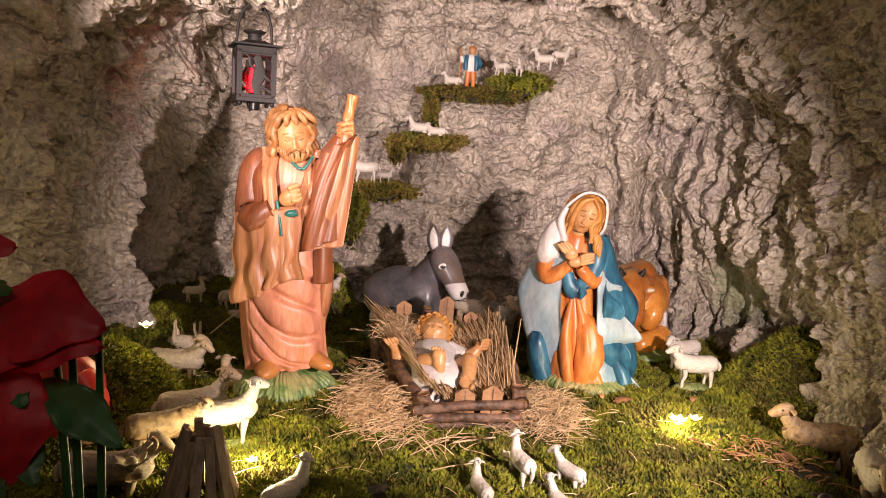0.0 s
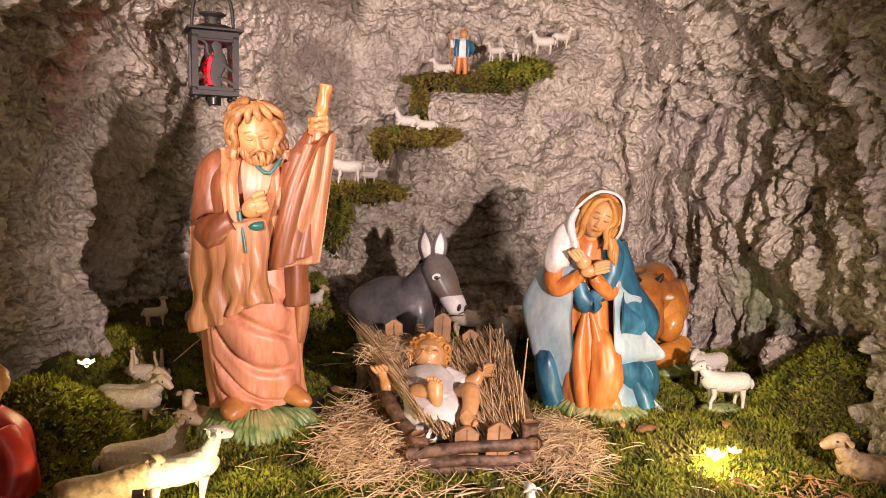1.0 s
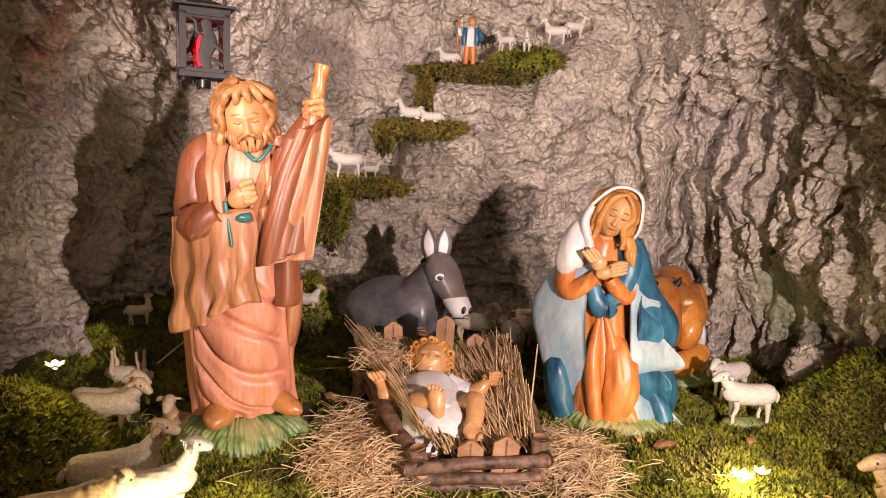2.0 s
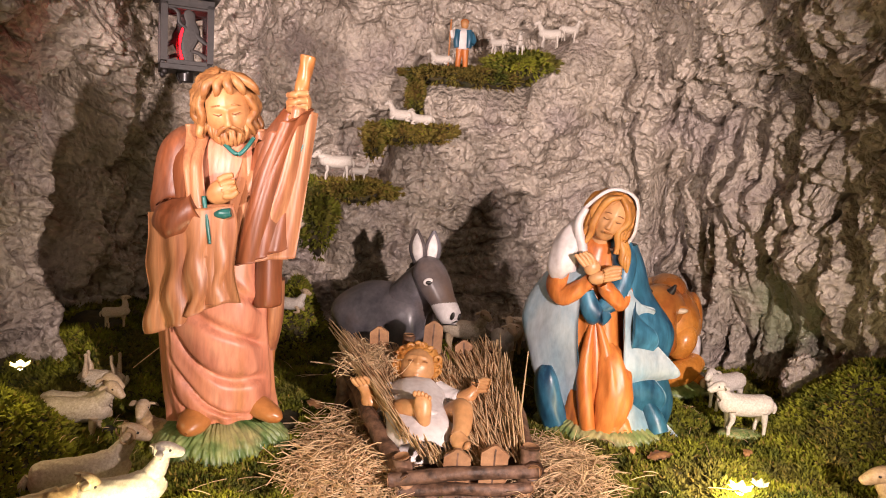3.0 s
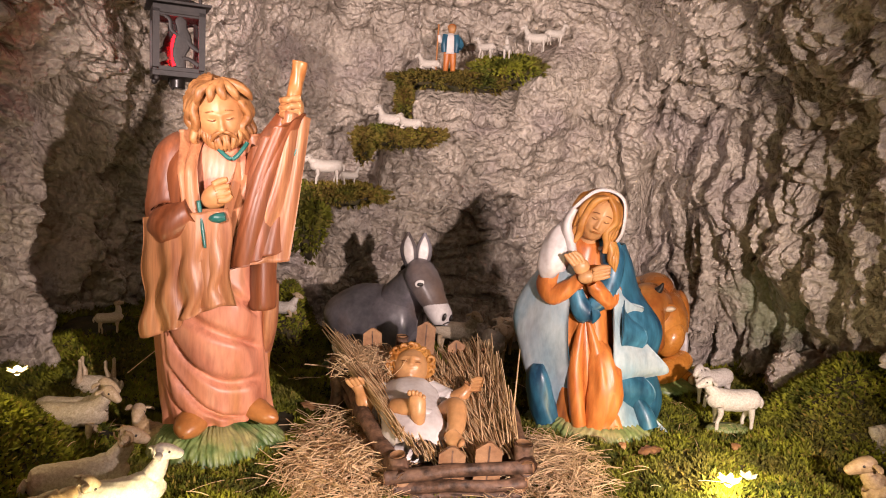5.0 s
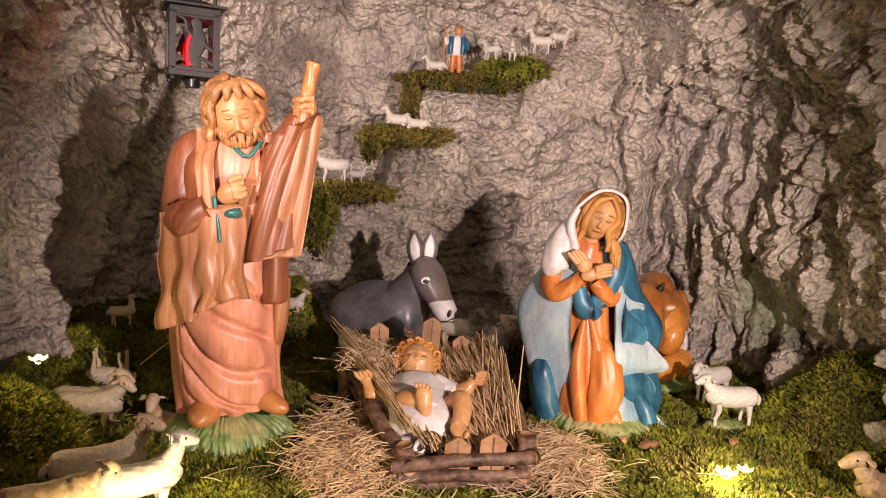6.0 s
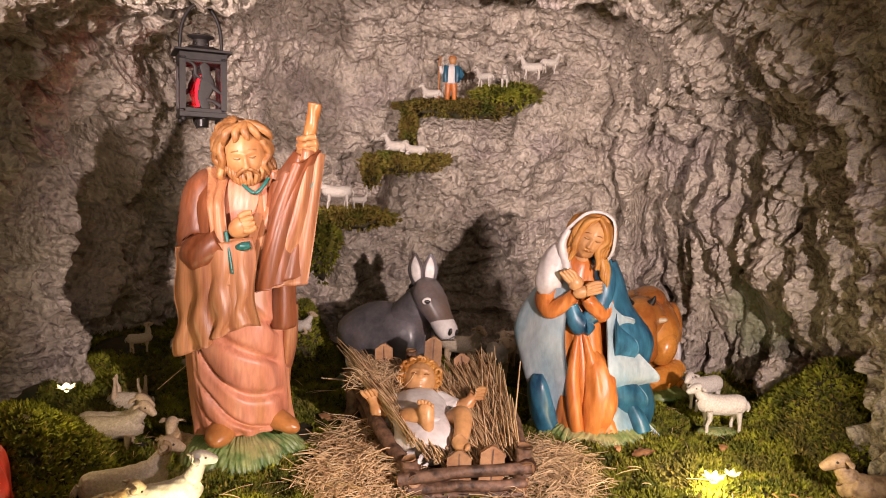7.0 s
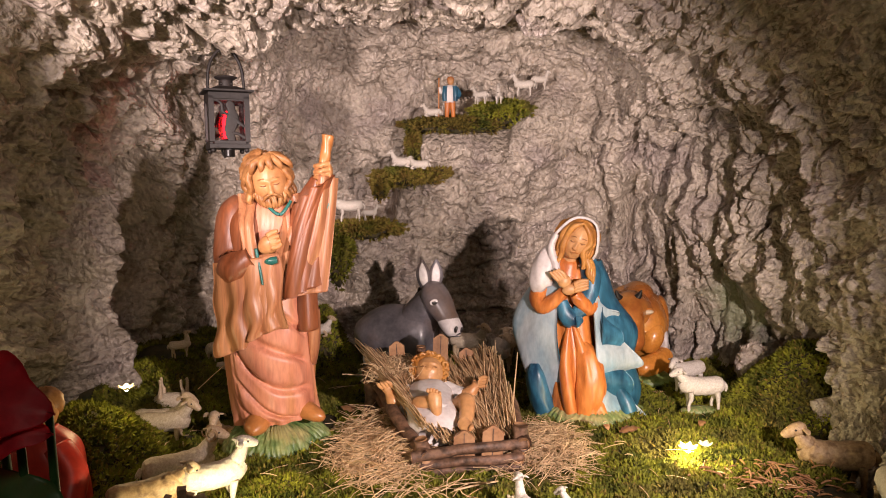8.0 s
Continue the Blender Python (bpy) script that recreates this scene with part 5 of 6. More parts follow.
# the dim group by the left wall
sheep(stand(-0.500, 1.435), 5, 0.105, WOOL, FACE, lying=True, head_yaw=-15, label="cream sheep figure lying at the foot of the moss bank")
sheep((-0.478, 1.395, 0.005), 10, 0.095, WOOL, FACE, head_yaw=-20, head_pitch=-10, label="small cream sheep figure standing beside the moss bank")
sheep(stand(-0.372, 1.435, 0.0), 165, 0.105, TAN_WOOL, FACE, lying=True, head_yaw=115, label="grey tan sheep figure lying and looking back")
sheep((-0.548, 1.595, 0.080), 180, 0.085, WOOL, FACE, roll=180, head_pitch=-30, label="cream lamb figure fallen on its back")
sheep(stand(-0.550, 1.665, -0.050), 35, 0.048, WOOL, FACE, head_pitch=30, neck=1.5, label="small cream lamb figure looking up in the shade")
sheep(stand(-0.525, 1.83, 0.0), 70, 0.070, WOOL, FACE, label="small cream sheep figure in the shade of the wall")
sheep(stand(-0.490, 1.80, 0.0), 30, 0.060, WOOL, FACE, lying=True, label="small cream lamb figure lying in the shade")
# behind the man on the moss slope
sheep((-0.300, 1.955, 0.092), -10, 0.070, WHITE_WOOL, FACE, lying=True, head_yaw=40, label="white lamb figure lying on the dark moss hump")
sheep((-0.295, 2.015, 0.245), 15, 0.075, WOOL, FACE, head_yaw=120, label="cream sheep figure grazing on the moss slope")
# between the donkey and the woman
sheep((0.092, 2.00, 0.008), -20, 0.104, WOOL, FACE, head_yaw=-30, label="cream sheep figure standing behind the manger")
sheep((0.198, 2.00, 0.008), 250, 0.098, WOOL, FACE, head_yaw=15, label="cream sheep figure standing among the flock")
sheep((0.172, 1.915, 0.006), 280, 0.104, WHITE_WOOL, FACE, head_yaw=10, label="pale sheep figure walking out of the flock")
sheep((0.240, 2.05, 0.05), 20, 0.095, WOOL, FACE, lying=True, label="cream sheep figure resting against the rock")
# the white pair by the mound
sheep((0.575, 1.625, -0.002), 182, 0.098, WHITE_WOOL, WHITE_WOOL, head_pitch=2, neck=0.55, base=True, label="white ribbed sheep figure standing on moss by the mound")
sheep((0.583, 1.735, 0.008), 205, 0.090, WHITE_WOOL, WHITE_WOOL, head_pitch=-8, neck=0.45, head_yaw=20, label="white sheep figure behind the other white sheep")
# the far corner of the hollow
sheep((0.702, 1.33, -0.052), 172, 0.125, TAN_WOOL, TAN_WOOL, neck=0.7, head_pitch=0, label="tan sheep figure standing in the dark hollow")
sheep((0.715, 1.17, -0.048), 250, 0.125, WHITE_WOOL, FACE, neck=0.6, head_pitch=-25, label="pale sheep figure grazing at the edge of the hollow")
sheep((0.618, 1.075, -0.070), 200, 0.110, WOOL, DARK, neck=0.7, head_yaw=30, label="cream sheep figure with a dark face")
# in front of the manger
sheep(stand(0.152, 1.100), 112, 0.064, WHITE_WOOL, WHITE_WOOL, neck=1.5, head_pitch=15, base=True, label="white lamb figure facing the manger with head raised")
sheep(stand(0.092, 1.050), 110, 0.060, WHITE_WOOL, WHITE_WOOL, neck=1.2, head_yaw=-20, label="white lamb figure lying on the moss", lying=True)
sheep(stand(0.228, 1.120), 125, 0.058, WHITE_WOOL, WHITE_WOOL, neck=1.2, head_yaw=25, head_pitch=-10, label="white lamb figure standing on bright moss")
sheep(stand(0.206, 1.050), 115, 0.058, WHITE_WOOL, WHITE_WOOL, neck=1.3, head_yaw=20, label="white lamb figure resting on bright moss", lying=True)
sheep(stand(-0.175, 1.015, 0.02), 60, 0.085, WHITE_WOOL, WHITE_WOOL, neck=1.0, head_yaw=20, label="white lamb figure near the wooden stack", lying=True)
sheep((-0.415, 1.00, -0.035), 12, 0.120, WOOL, FACE, neck=0.7, horns=True, head_pitch=-10, label="cream ram figure behind the potted flower")
# on the ledges
sheep((-0.005, 2.135, 0.668), 170, 0.050, WHITE_WOOL, WHITE_WOOL, lying=True, label="tiny white sheep lying on the mossy ledge")
sheep((0.020, 2.140, 0.670), 75, 0.036, WHITE_WOOL, WHITE_WOOL, neck=1.4, label="tiny white lamb sitting beside the shepherd figure", lying=True)
sheep((0.128, 2.135, 0.702), 150, 0.045, WHITE_WOOL, WHITE_WOOL, neck=1.2, label="tiny white sheep on the mossy ledge")
sheep((0.180, 2.120, 0.696), 260, 0.052, WHITE_WOOL, WHITE_WOOL, neck=1.0, label="tiny white sheep facing out from the ledge")
sheep((0.246, 2.130, 0.722), 172, 0.055, WHITE_WOOL, WHITE_WOOL, neck=1.3, label="tiny white sheep at the top of the ledge")
sheep((0.297, 2.150, 0.742), 15, 0.048, WHITE_WOOL, WHITE_WOOL, neck=1.3, label="tiny white sheep on bare rock above the ledge")
sheep((-0.088, 2.105, 0.528), 172, 0.062, WHITE_WOOL, WHITE_WOOL, lying=True, neck=1.2, label="small white sheep lying on the middle ledge")
sheep((-0.040, 2.085, 0.522), 165, 0.054, WHITE_WOOL, WHITE_WOOL, lying=True, neck=0.7, label="small white lamb lying on the middle ledge")
sheep((-0.230, 2.045, 0.385), 195, 0.075, WHITE_WOOL, WHITE_WOOL, neck=0.4, head_pitch=-15, label="white ram figure standing on the lowest ledge")
sheep((-0.170, 2.035, 0.386), 12, 0.040, WHITE_WOOL, WHITE_WOOL, neck=1.2, label="tiny white lamb standing on the lowest ledge")


# ---- the small shepherd on the ledge ----
def shepherd():
    g = Geo()
    x, y, z = 0.045, 2.140, 0.666
    for s in (-1, 1):
        g.tube([(x + s * 0.009, y, z, 0.006, 0.008), (x + s * 0.008, y, z + 0.020, 0.007, 0.007), (x + s * 0.006, y, z + 0.046, 0.010, 0.010)], ORANGE, 12)
    g.tube([(x, y, z + 0.040, 0.016, 0.011), (x, y, z + 0.062, 0.017, 0.012), (x, y, z + 0.080, 0.019, 0.012), (x, y, z + 0.088, 0.008, 0.007)], WHITE, 16)
    for s in (-1, 1):
        g.tube([(x + s * 0.012, y - 0.003, z + 0.084, 0.008, 0.010), (x + s * 0.015, y - 0.004, z + 0.064, 0.008, 0.012), (x + s * 0.014, y - 0.002, z + 0.044, 0.007, 0.011)], BLUE, 12)
    g.tube([(x + 0.018, y, z + 0.080, 0.006, 0.006), (x + 0.026, y - 0.004, z + 0.064, 0.006, 0.006), (x + 0.022, y - 0.010, z + 0.052, 0.005, 0.005)], BLUE, 10)
    g.tube([(x - 0.018, y, z + 0.080, 0.006, 0.006), (x - 0.026, y - 0.008, z + 0.068, 0.006, 0.006), (x - 0.028, y - 0.012, z + 0.082, 0.004, 0.004)], WHITE, 10)
    g.ball((x + 0.002, y - 0.002, z + 0.098), (0.0095, 0.0095, 0.011), SKIN)
    g.ball((x + 0.002, y + 0.002, z + 0.103), (0.0105, 0.010, 0.009), ORANGE)
    g.tube([(x - 0.032, y - 0.012, z, 0.002, 0.002), (x - 0.030, y - 0.012, z + 0.106, 0.0022, 0.0022)], SHOE, 8)
    return tagged(g.put("shepherd_figurine"), "tiny painted shepherd figure with blue vest, orange trousers and stick", "figurine")


shepherd()


# ---- the figure in red by the left edge ----
def red_figure():
    g = Geo()
    x, y, z = -0.545, 1.13, 0.0
    g.tube([(x, y, -0.05, 0.055, 0.05), (x, y, 0.02, 0.060, 0.055), (x, y, 0.05, 0.045, 0.04)], DRY_LEAF, 24, 20, fold=lambda a, s: 1 + 0.06 * np.sin(8 * a))
    g.tube([(x, y, 0.03, 0.060, 0.052), (x, y, 0.07, 0.058, 0.050), (x, y, 0.115, 0.048, 0.042), (x, y, 0.145, 0.018, 0.018)], RED_CLOTH, 28, 24, fold=lambda a, s: 1 + 0.05 * np.sin(7 * a + 4 * s))
    g.tube([(x + 0.03, y - 0.02, 0.12, 0.02, 0.02), (x + 0.055, y - 0.03, 0.085, 0.022, 0.02), (x + 0.058, y - 0.05, 0.05, 0.02, 0.018)], RED_CLOTH, 18, 18)
    g.tube([(x + 0.058, y - 0.049, 0.052, 0.022, 0.02), (x + 0.058, y - 0.053, 0.044, 0.022, 0.02)], WHITE, 18, 8)
    g.ball((x + 0.005, y - 0.005, 0.168), (0.020, 0.021, 0.026), SKIN)
    g.ball((x + 0.003, y + 0.006, 0.177), (0.025, 0.023, 0.024), HAIR, bump=curl(12, 0.06))
    return tagged(g.put("kneeling_figurine"), "painted figure in red coat with white cuffs on moss", "figurine")


red_figure()


# ---- the lantern ----
lantern = new("lantern")
lantern.location = (-0.402, 1.58, 0.56)
lantern.rotation_euler = (0, 0, radians(25))
tagged(lantern, "black metal lantern with glass panes and red bulb inside", "lantern")
HALF, TALL = 0.039, 0.102
for sx in (-1, 1):
    for sy in (-1, 1):
        g = Geo()
        g.block((sx * (HALF - 0.005), sy * (HALF - 0.005), 0.006 + TALL / 2), (0.010, 0.010, TALL - 0.012), IRON)
        part("corner_post", g, lantern, smooth=False)
        g = Geo()
        g.ball((sx * (HALF - 0.007), sy * (HALF - 0.007), -0.004), (0.005, 0.005, 0.005), IRON)
        part("foot", g, lantern)
g = Geo()
g.block((0, 0, 0.004), (2 * HALF, 2 * HALF, 0.009), IRON)
part("base_plate", g, lantern, smooth=False)
g = Geo()
g.block((0, 0, TALL + 0.0), (2 * HALF, 2 * HALF, 0.014), IRON)
g.block((0, 0, TALL + 0.010), (2 * HALF + 0.016, 2 * HALF + 0.016, 0.004), IRON)
g.block((0, 0, TALL + 0.016), (2 * HALF - 0.006, 2 * HALF - 0.006, 0.010), IRON, taper=0.55)
part("roof", g, lantern, smooth=False)
g = Geo()
g.tube([(0, 0, TALL + 0.012, 0.014, 0.014), (0, 0, TALL + 0.034, 0.0135, 0.0135), (0, 0, TALL + 0.035, 0.009, 0.009)], IRON, 20, 14)
g.tube([(0, 0, TALL + 0.032, 0.010, 0.010), (0, 0, TALL + 0.038, 0.022, 0.022), (0, 0, TALL + 0.041, 0.021, 0.021), (0, 0, TALL + 0.043, 0.006, 0.006)], IRON, 24, 14)
chimney = part("chimney", g, lantern)
for i in range(4):
    a = math.radians(45 + 90 * i)
    g = Geo()
    g.ball((0.0136 * math.cos(a), 0.0136 * math.sin(a), TALL + 0.026), (0.003, 0.003, 0.003), DARK)
    part("vent_hole", g, chimney)
for i in range(4):
    turn = Matrix.Rotation(radians(90 * i), 4, "Z")
    g = Geo()
    g.block((0, -HALF + 0.0045, 0.008 + TALL / 2), (2 * HALF - 0.02, 0.0015, TALL - 0.022), GLASS)
    pane = part("pane", g, lantern, "clear glass pane", smooth=False)
    pane.matrix_basis = turn
    pane.visible_shadow = False
    g = Geo()
    y = -HALF + 0.0028
    w = HALF - 0.010
    g.tube([(0.004, y, 0.012, 0.007, 0.001), (0.000, y, 0.034, 0.010, 0.001), (0.006, y, 0.056, 0.013, 0.001), (0.004, y, 0.074, 0.008, 0.001), (0.002, y, 0.086, 0.009, 0.001), (0.002, y, 0.092, 0.003, 0.001)], IRON, 10, 26)
    g.tube([(0.008, y, 0.062, 0.004, 0.001), (0.018, y, 0.050, 0.004, 0.001), (w, y, 0.042, 0.003, 0.001)], IRON, 8, 14)
    g.tube([(-0.002, y, 0.064, 0.003, 0.001), (-0.012, y, 0.072, 0.003, 0.001), (-0.014, y, 0.086, 0.003, 0.001), (-0.022, y, 0.092, 0.003, 0.001), (-w, y, 0.093, 0.003, 0.001)], IRON, 8, 20)
    g.tube([(0.004, y, 0.030, 0.004, 0.001), (0.016, y, 0.028, 0.003, 0.001), (w, y, 0.020, 0.004, 0.001)], IRON, 8, 12)
    cut = part("cutout_ornament", g, pane, "black cut-out metal ornament")
    for h in (0.011, TALL - 0.006):
        g = Geo()
        g.block((0, -HALF + 0.004, h), (2 * HALF - 0.018, 0.006, 0.008), IRON)
        rail = part("frame_rail", g, lantern, smooth=False)
        rail.matrix_basis = turn
g = Geo()
arc = [(0.034 * math.cos(q), 0, TALL + 0.050 + 0.046 * math.sin(q) - 0.012 * math.cos(q) ** 2, 0.0032, 0.0032) for q in [math.pi * k / 10 for k in range(11)]]
g.tube([(0.036, 0, TALL + 0.008, 0.0024, 0.0024)] + arc + [(-0.036, 0, TALL + 0.008, 0.0024, 0.0024)], IRON, 10, 60, side=(0, 1, 0))
part("handle", g, lantern)
g = Geo()
g.ball((0, 0, TALL + 0.098), (0.007, 0.006, 0.006), IRON)
g.tube([(0, 0, TALL + 0.092, 0.002, 0.002), (0.004, 0, TALL + 0.11, 0.002, 0.002), (0, 0, TALL + 0.15, 0.002, 0.002), (0, 0, TALL + 0.20, 0.002, 0.002)], IRON, 8, 20)
part("hook", g, lantern)
g = Geo()
g.tube([(0.002, 0, -0.016, 0.011, 0.011), (0.002, 0, 0.012, 0.011, 0.011), (0.002, 0, 0.02, 0.008, 0.008)], DARK, 18)
g.tube([(-0.006, -0.002, -0.018, 0.0022, 0.0022), (-0.012, -0.004, -0.006, 0.0022, 0.0022), (-0.010, 0, 0.004, 0.0022, 0.0022)], DARK, 8)
part("socket", g, lantern, "black lamp socket")
g = Geo()
g.tube([(0.0, 0, 0.020, 0.007, 0.007), (0.0, 0, 0.035, 0.009, 0.009), (0, 0, 0.052, 0.010, 0.010), (0, 0, 0.068, 0.006, 0.006), (0, 0, 0.075, 0.002, 0.002)], RED_BULB, 16)
part("bulb", g, lantern, "glowing red bulb").visible_shadow = False


# ---- small bulbs in plastic flowers ----
def flower_bulb(at, r, label, lit=True):
    top = new("flower_light")
    top.location = at
    tagged(top, label, "string light", group="small lights in the moss")
    g = Geo()
    g.ball((0, 0, 0.006), (r * 0.5, r * 0.5, r * 0.6), BULB if lit else PETAL)
    b = part("bulb", g, top)
    b.visible_shadow = False
    for i in range(6):
        a = 1.047 * i
        g = Geo()
        g.tube([(0, 0, 0.001, r * 0.2, r * 0.1), (r * 0.7 * math.cos(a), r * 0.7 * math.sin(a), r * 0.5, r * 0.5, r * 0.1), (r * 1.3 * math.cos(a), r * 1.3 * math.sin(a), r * 0.9, r * 0.1, r * 0.06)], PETAL, 10, 12, side=(-math.sin(a), math.cos(a), 0))
        p = part("petal", g, top, "clear plastic petal")
        p.visible_shadow = False
    return top


flower_bulb((0.457, 1.340, 0.020), 0.013, "lit plastic flower bulb lying in the moss")
flower_bulb((0.500, 1.375, 0.014), 0.010, "unlit white plastic flower on the moss", False)
flower_bulb((-0.490, 1.276, 0.152), 0.010, "lit plastic flower bulb on the dark moss bank")
flower_bulb((-0.245, 1.080, 0.014), 0.007, "lit plastic flower bulb beside the white sheep")
flower_bulb((0.137, 1.155, 0.014), 0.010, "unlit white plastic flower before the manger", False)
flower_bulb((-0.375, 0.975, 0.045), 0.018, "unlit white plastic flower near the ram", False)


# ---- stack of split sticks ----
stack = new("stick_stack")
stack.location = (-0.285, 0.985, -0.035)
tagged(stack, "small cone of split wooden sticks leaning together", "wood stack")
rng = random.Random(3)
for i in range(13):
    a = 6.283 * i / 13
    g = Geo()
    r0, r1 = 0.062 + rng.uniform(-0.006, 0.006), 0.020
    p0, p1 = Vector((r0 * math.cos(a), r0 * math.sin(a), -0.01)), Vector((r1 * math.cos(a + 0.2), r1 * math.sin(a + 0.2), 0.135 + rng.uniform(-0.012, 0.012)))
    d = p1 - p0
    e = d.to_track_quat("Z", "Y").to_euler()
    g.block(tuple((p0 + p1) / 2), (rng.uniform(0.011, 0.016), rng.uniform(0.007, 0.010), d.length), GREY_WOOD, [math.degrees(q) for q in e], 0.85)
    part("stick", g, stack, smooth=False)


# ---- red potted flower close to the camera's start ----
def leaf(g, root, tip, width, sag, mat, up=(0, 0, 1)):
    root, tip = np.array(root, dtype=float), np.array(tip, dtype=float)
    d = tip - root
    s = np.cross(d, np.array(up, dtype=float))
    s /= np.linalg.norm(s) + 1e-9
    nrm = np.cross(s, d)
    nrm /= np.linalg.norm(nrm) + 1e-9

    def fn(u, v):
        t, w = u, (v - 0.5) * 2
        half = width * np.sin(math.pi * np.clip(t, 0, 1) ** 0.8) ** 0.75 * (1 - 0.15 * np.sin(9 * t) * np.abs(w))
        p = [root[k] + d[k] * t + s[k] * half * w + nrm[k] * (sag * np.sin(math.pi * t) - 0.22 * half * np.abs(w) + 0.0015 * np.sin(26 * t) * np.abs(w)) for k in range(3)]
        return p[0], p[1], p[2]
    g.cloth(fn, mat, mat, 18, 12, 0.0008)


flower = new("poinsettia")
flower.location = (-0.258, 0.635, -0.055)
tagged(flower, "red potted poinsettia with green leaves in front of the grotto", "flower")
F = Vector((-0.235, 0.63, -0.05))
for i, (a, b, w) in enumerate((((-0.300, 0.62, 0.350), (-0.196, 0.6, 0.344), 0.034), ((-0.285, 0.62, 0.322), (-0.198, 0.6, 0.330), 0.022), ((-0.305, 0.62, 0.332), (-0.238, 0.6, 0.318), 0.026), ((-0.278, 0.62, 0.315), (-0.272, 0.6, 0.215), 0.028), ((-0.306, 0.62, 0.385), (-0.262, 0.6, 0.402), 0.018), ((-0.324, 0.62, 0.339), (-0.324, 0.6, 0.292), 0.03))):
    g = Geo()
    leaf(g, tuple(Vector(a) - F), tuple(Vector(b) - F), w, 0.015, RED_LEAF, (0.2, -0.8, 0.5))
    part("bract", g, flower, "velvety red bract")
for i, (a, b, w) in enumerate((((-0.259, 0.62, 0.295), (-0.185, 0.6, 0.252), 0.017), ((-0.285, 0.62, 0.297), (-0.26, 0.6, 0.279), 0.012), ((-0.281, 0.62, 0.251), (-0.253, 0.6, 0.216), 0.014), ((-0.314, 0.62, 0.202), (-0.279, 0.6, 0.204), 0.016), ((-0.305, 0.62, 0.358), (-0.267, 0.6, 0.369), 0.01))):
    g = Geo()
    leaf(g, tuple(Vector(a) - F), tuple(Vector(b) - F), w, 0.004, GREEN_LEAF, (0.1, -0.7, 0.6))
    part("leaf", g, flower, "green leaf")
for i, (x, y) in enumerate(((0.0, 0.0), (0.012, 0.01), (-0.012, 0.006))):
    g = Geo()
    g.tube([(x * 0.3, y * 0.3, 0.10, 0.004, 0.004), (x, y, 0.22, 0.0036, 0.0036), (x * 1.4, y - 0.01, 0.385, 0.003, 0.003)], GREEN_LEAF, 8, 20)
    part("stem", g, flower)
g = Geo()
g.tube([(0, 0, 0.0, 0.045, 0.045), (0, 0, 0.05, 0.050, 0.050), (0, 0, 0.095, 0.056, 0.056), (0, 0, 0.11, 0.060, 0.060)], DRY_LEAF, 30, 20)
part("pot", g, flower, "brown flower pot")


# ---- moss ----
def sprigs(name, x, y, z, nx, ny, nz, size, mats, label, category, seed, parent=None):
    """Short bent moss shoots, three narrow blades each, standing along the given normals."""
    r = np.random.default_rng(seed)
    n = len(x)
    p = np.stack([x, y, z], -1)
    nr = np.stack([nx, ny, nz], -1) + r.normal(0, 0.42, (n, 3))
    nr /= np.linalg.norm(nr, axis=1)[:, None]
    h = size * r.uniform(0.55, 1.35, n)
    v, f = [], []
    for k in range(4):
        a = r.uniform(0, 6.283, n)
        t = np.stack([np.cos(a), np.sin(a), r.normal(0, 0.25, n)], -1)
        t -= nr * np.sum(t * nr, 1)[:, None]
        t /= np.linalg.norm(t, axis=1)[:, None] + 1e-9
        s = np.cross(nr, t)
        w = h * 0.17
        mid = p + nr * (h * 0.45)[:, None] + t * (h * (0.20 + 0.14 * (k > 1)))[:, None]
        tip = p + nr * (h * (1.0 - 0.35 * (k > 1)))[:, None] + t * (h * 0.55)[:, None]
        v.append(np.stack([p - s * (w * 0.5)[:, None], p + s * (w * 0.5)[:, None], mid + s * w[:, None], mid - s * w[:, None], tip], 1))
    v = np.concatenate(v).reshape(-1, 3)
    m = len(v) // 5
    o = np.arange(m)[:, None] * 5
    tri = np.concatenate([o + np.array([[0, 1, 2]]), o + np.array([[0, 2, 3]]), o + np.array([[3, 2, 4]])])
    mi = np.tile((r.random(m) < 0.14).astype(int), 3) if len(mats) > 1 else np.zeros(3 * m, int)
    ob = link_mesh(name, v, tri, mats, mi, parent, False)
    return tagged(ob, label, category, kind="stuff")


r = np.random.default_rng(11)
N = 160000
mx, my = r.uniform(-0.72, 0.92, N), r.uniform(0.93, 2.12, N)
cover = fbm(np.stack([mx, my, 0 * mx], -1) * 9, 3, 80)
thin = np.exp(-(((mx - 0.58) / 0.10) ** 2 + ((my - 1.22) / 0.10) ** 2))
hollow = sstep(0.0, 0.05, mx - 0.655 - 0.03 * (my - 1.05) / 0.3) * sstep(1.50, 1.42, my)
keep = (cover > -0.95 + 0.6 * thin) & (r.random(N) > 0.8 * hollow) & (r.random(N) > 0.35 * sstep(1.6, 1.9, my))
mx, my = mx[keep], my[keep]
mz = ground_height(mx, my)
e = 0.004
sx, sy = (ground_height(mx + e, my) - mz) / e, (ground_height(mx, my + e) - mz) / e
ln = np.sqrt(sx ** 2 + sy ** 2 + 1)
sprigs("moss_carpet", mx, my, mz, -sx / ln, -sy / ln, 1 / ln, 0.0095, [MOSS, DRY_MOSS], "bright green living moss covering the grotto floor", "moss", 12)


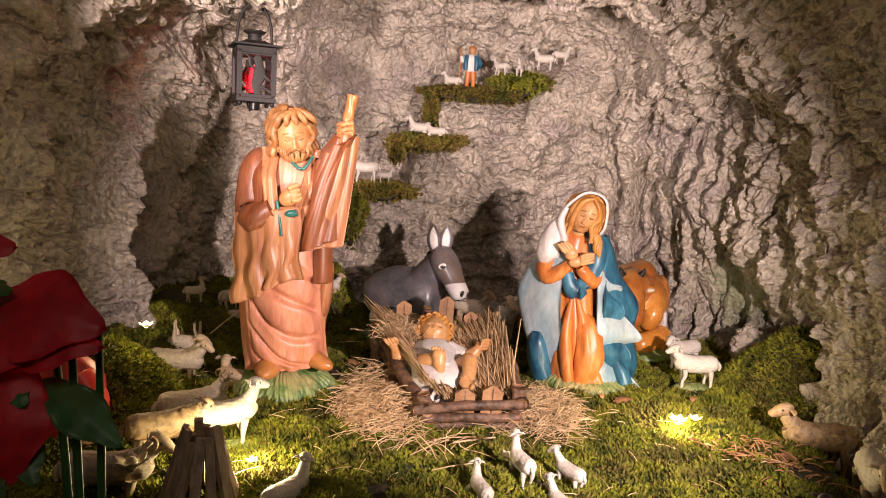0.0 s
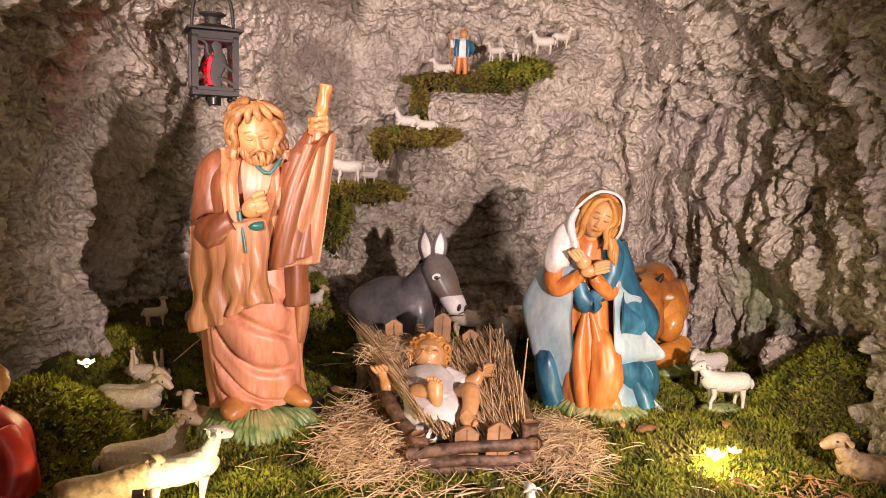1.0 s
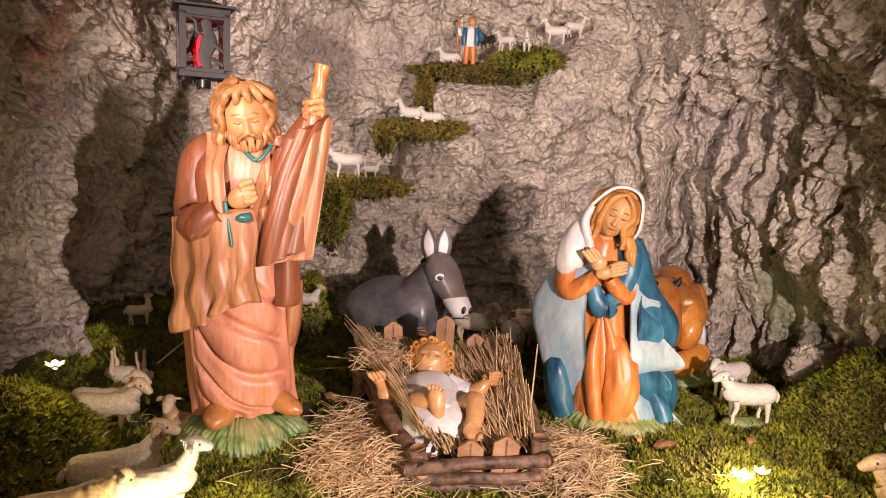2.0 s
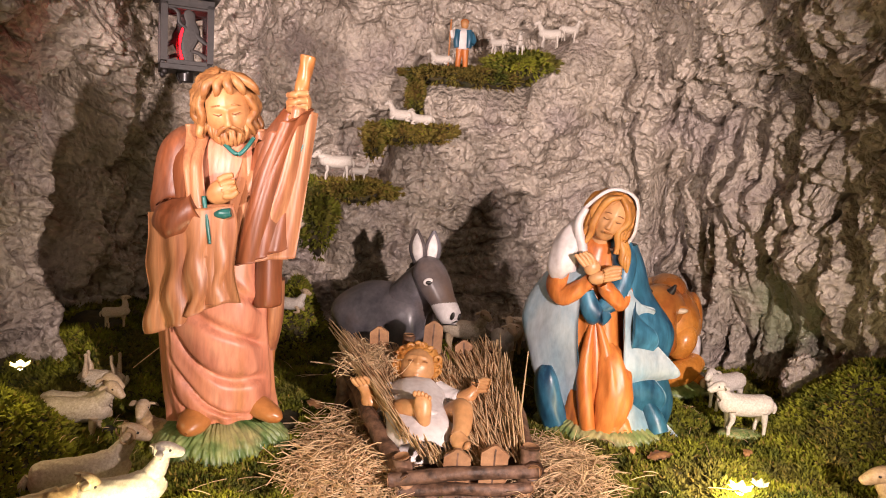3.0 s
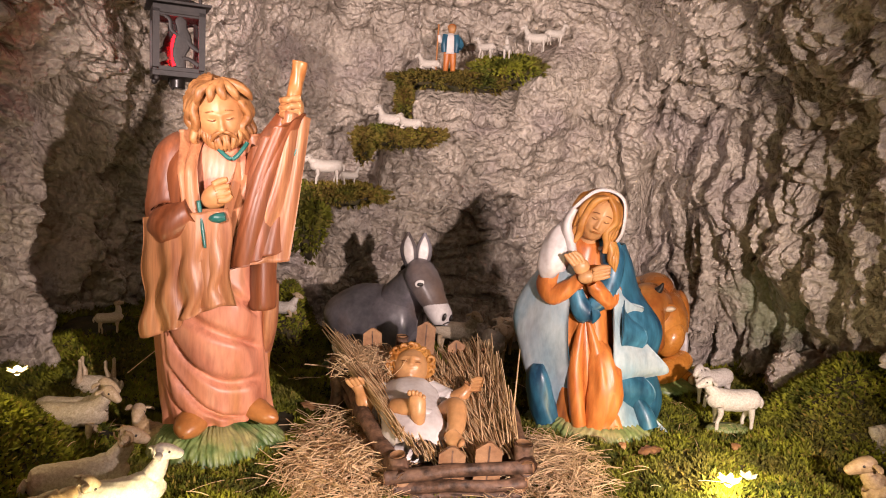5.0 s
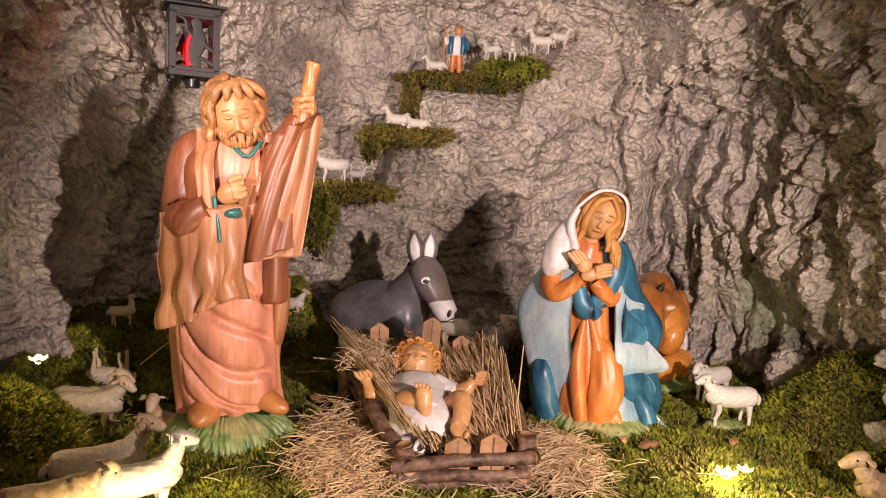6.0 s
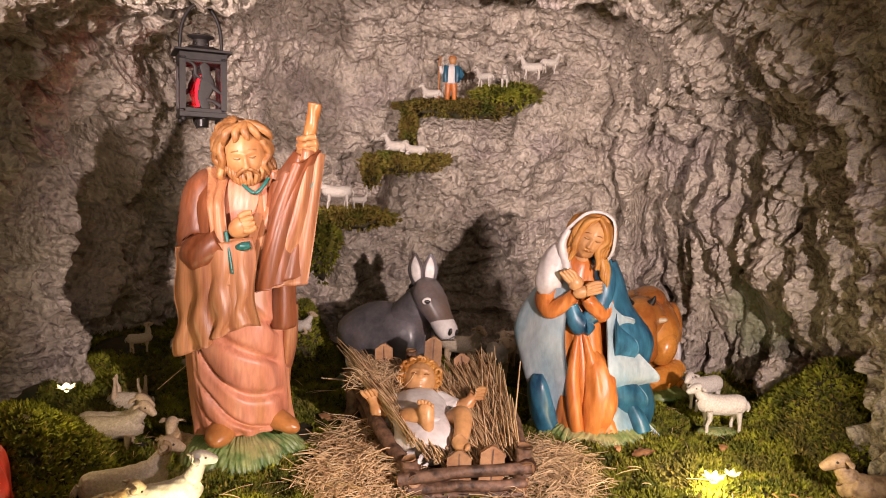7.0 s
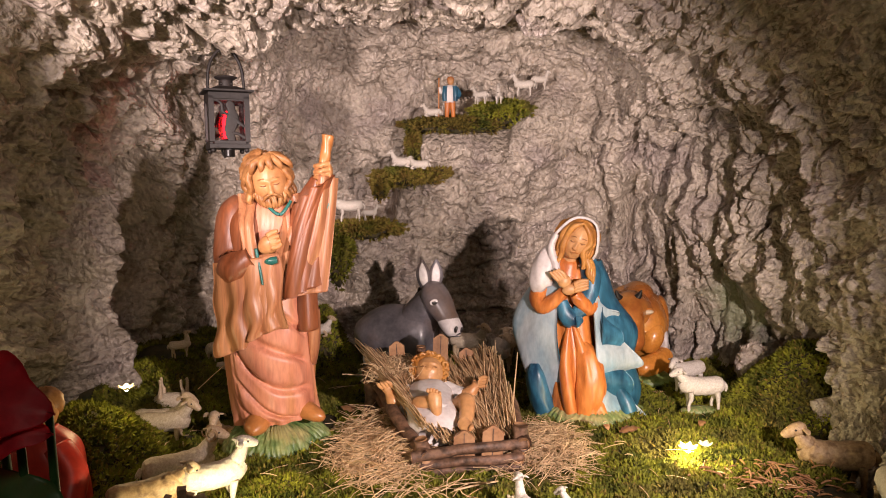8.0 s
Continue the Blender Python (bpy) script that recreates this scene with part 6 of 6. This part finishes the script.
def moss_pad(at, radii, n, size, mats, label, seed):
    """A cushion of moss on the rock: shoots over the upper and outer part of a lump."""
    q = np.random.default_rng(seed)
    d = q.normal(0, 1, (n, 3))
    d[:, 2] = np.abs(d[:, 2]) * q.choice([1, 1, 1, -0.5], n)
    d[:, 1] -= 0.4
    d /= np.linalg.norm(d, axis=1)[:, None]
    k = 1 + 0.35 * fbm(d * 3.1 + seed, 3, seed)
    p = np.array(at) + d * np.array(radii) * k[:, None]
    top = sprigs("moss_pad", p[:, 0], p[:, 1], p[:, 2], d[:, 0], d[:, 1], d[:, 2], size, mats, label, "moss", seed)
    g = Geo()
    g.ball(at, [c * 0.96 for c in radii], EARTH, (0, 0, 0), 20, 28, lambda dd: 1 + 0.35 * fbm(dd * 3.1 + seed, 3, seed))
    part("cushion", g, top)
    return top


ML = "mossy cushion hanging over the rock ledge"
moss_pad((0.060, 2.180, 0.646), (0.125, 0.060, 0.020), 3400, 0.010, [DRY_MOSS, MOSS], ML, 31)
moss_pad((0.195, 2.180, 0.680), (0.075, 0.065, 0.026), 3000, 0.011, [MOSS, DRY_MOSS], ML, 32)
moss_pad((-0.060, 2.160, 0.590), (0.016, 0.030, 0.045), 900, 0.010, [DRY_MOSS, MOSS], ML, 33)
moss_pad((-0.065, 2.110, 0.502), (0.100, 0.045, 0.022), 3000, 0.010, [DRY_MOSS, MOSS], ML, 34)
moss_pad((-0.150, 2.100, 0.475), (0.018, 0.030, 0.035), 800, 0.010, [DRY_MOSS, MOSS], ML, 35)
moss_pad((-0.190, 2.055, 0.362), (0.095, 0.050, 0.022), 2800, 0.010, [DRY_MOSS, MOSS], ML, 36)
moss_pad((-0.262, 2.045, 0.300), (0.035, 0.045, 0.075), 2600, 0.011, [MOSS, DRY_MOSS], ML, 37)

# ---- dry leaves, twigs ----
for i, (x, y, s, a) in enumerate(((0.392, 1.482, 0.024, 20), (-0.135, 1.66, 0.020, 70), (-0.175, 1.60, 0.022, 140), (-0.118, 1.545, 0.018, 10), (0.545, 1.52, 0.012, 50), (0.35, 1.50, 0.010, 100))):
    g = Geo()
    ar = math.radians(a)
    leaf(g, (-s * math.cos(ar), -s * math.sin(ar), 0), (s * math.cos(ar), s * math.sin(ar), 0.004), s * 0.55, 0.006, DRY_LEAF)
    tagged(g.put("dry_leaf", at=(x, y, zat(x, y) + 0.009)), "curled brown dry leaf lying on the moss", "leaf", group="fallen leaves")
rng = random.Random(9)
tw = []
for i in range(170):
    x, y = rng.gauss(0.575, 0.05), rng.gauss(1.235, 0.05)
    a, l = rng.uniform(0, 6.28), rng.uniform(0.008, 0.03)
    z = zat(x, y) + rng.uniform(0.004, 0.012)
    tw.append(((x, y, z), (x + l * math.cos(a), y + l * math.sin(a), z + rng.uniform(-0.003, 0.008)), (0, 0, 0.002), rng.uniform(0.0008, 0.0024)))
straw_mesh("twig_litter", tw, "reddish brown twigs and bark bits on the moss", "twigs", DRY_LEAF)
tw = []
for i in range(160):
    x, y = rng.uniform(-0.5, 0.6), rng.uniform(1.0, 1.8)
    a, l = rng.uniform(0, 6.28), rng.uniform(0.015, 0.05)
    z = zat(x, y) + 0.010
    tw.append(((x, y, z), (x + l * math.cos(a), y + l * math.sin(a), z + rng.uniform(-0.003, 0.004)), (0, 0, 0.002), 0.0007))
tw += [((-0.50, 1.62, 0.05), (-0.42, 1.70, 0.12), (0, 0, 0.002), 0.0012), ((0.02, 1.10, 0.012), (0.10, 1.13, 0.016), (0, 0, 0.002), 0.0012), ((0.05, 1.20, 0.014), (0.12, 1.22, 0.02), (0, 0, 0.001), 0.0022)]
straw_mesh("scattered_straw", tw, "single straw stalks scattered over the moss", "straw")

# ---- stone half behind the mound ----
g = Geo()
g.ball((0.745, 1.765, 0.065), (0.038, 0.030, 0.048), ROCK, (0, 10, 0), 60, 80, lambda d: 1 + 0.14 * fbm(d * 3.5, 5, 90, 0.6))
tagged(g.put("stone"), "rounded grey brown stone half hidden by the moss mound", "stone")
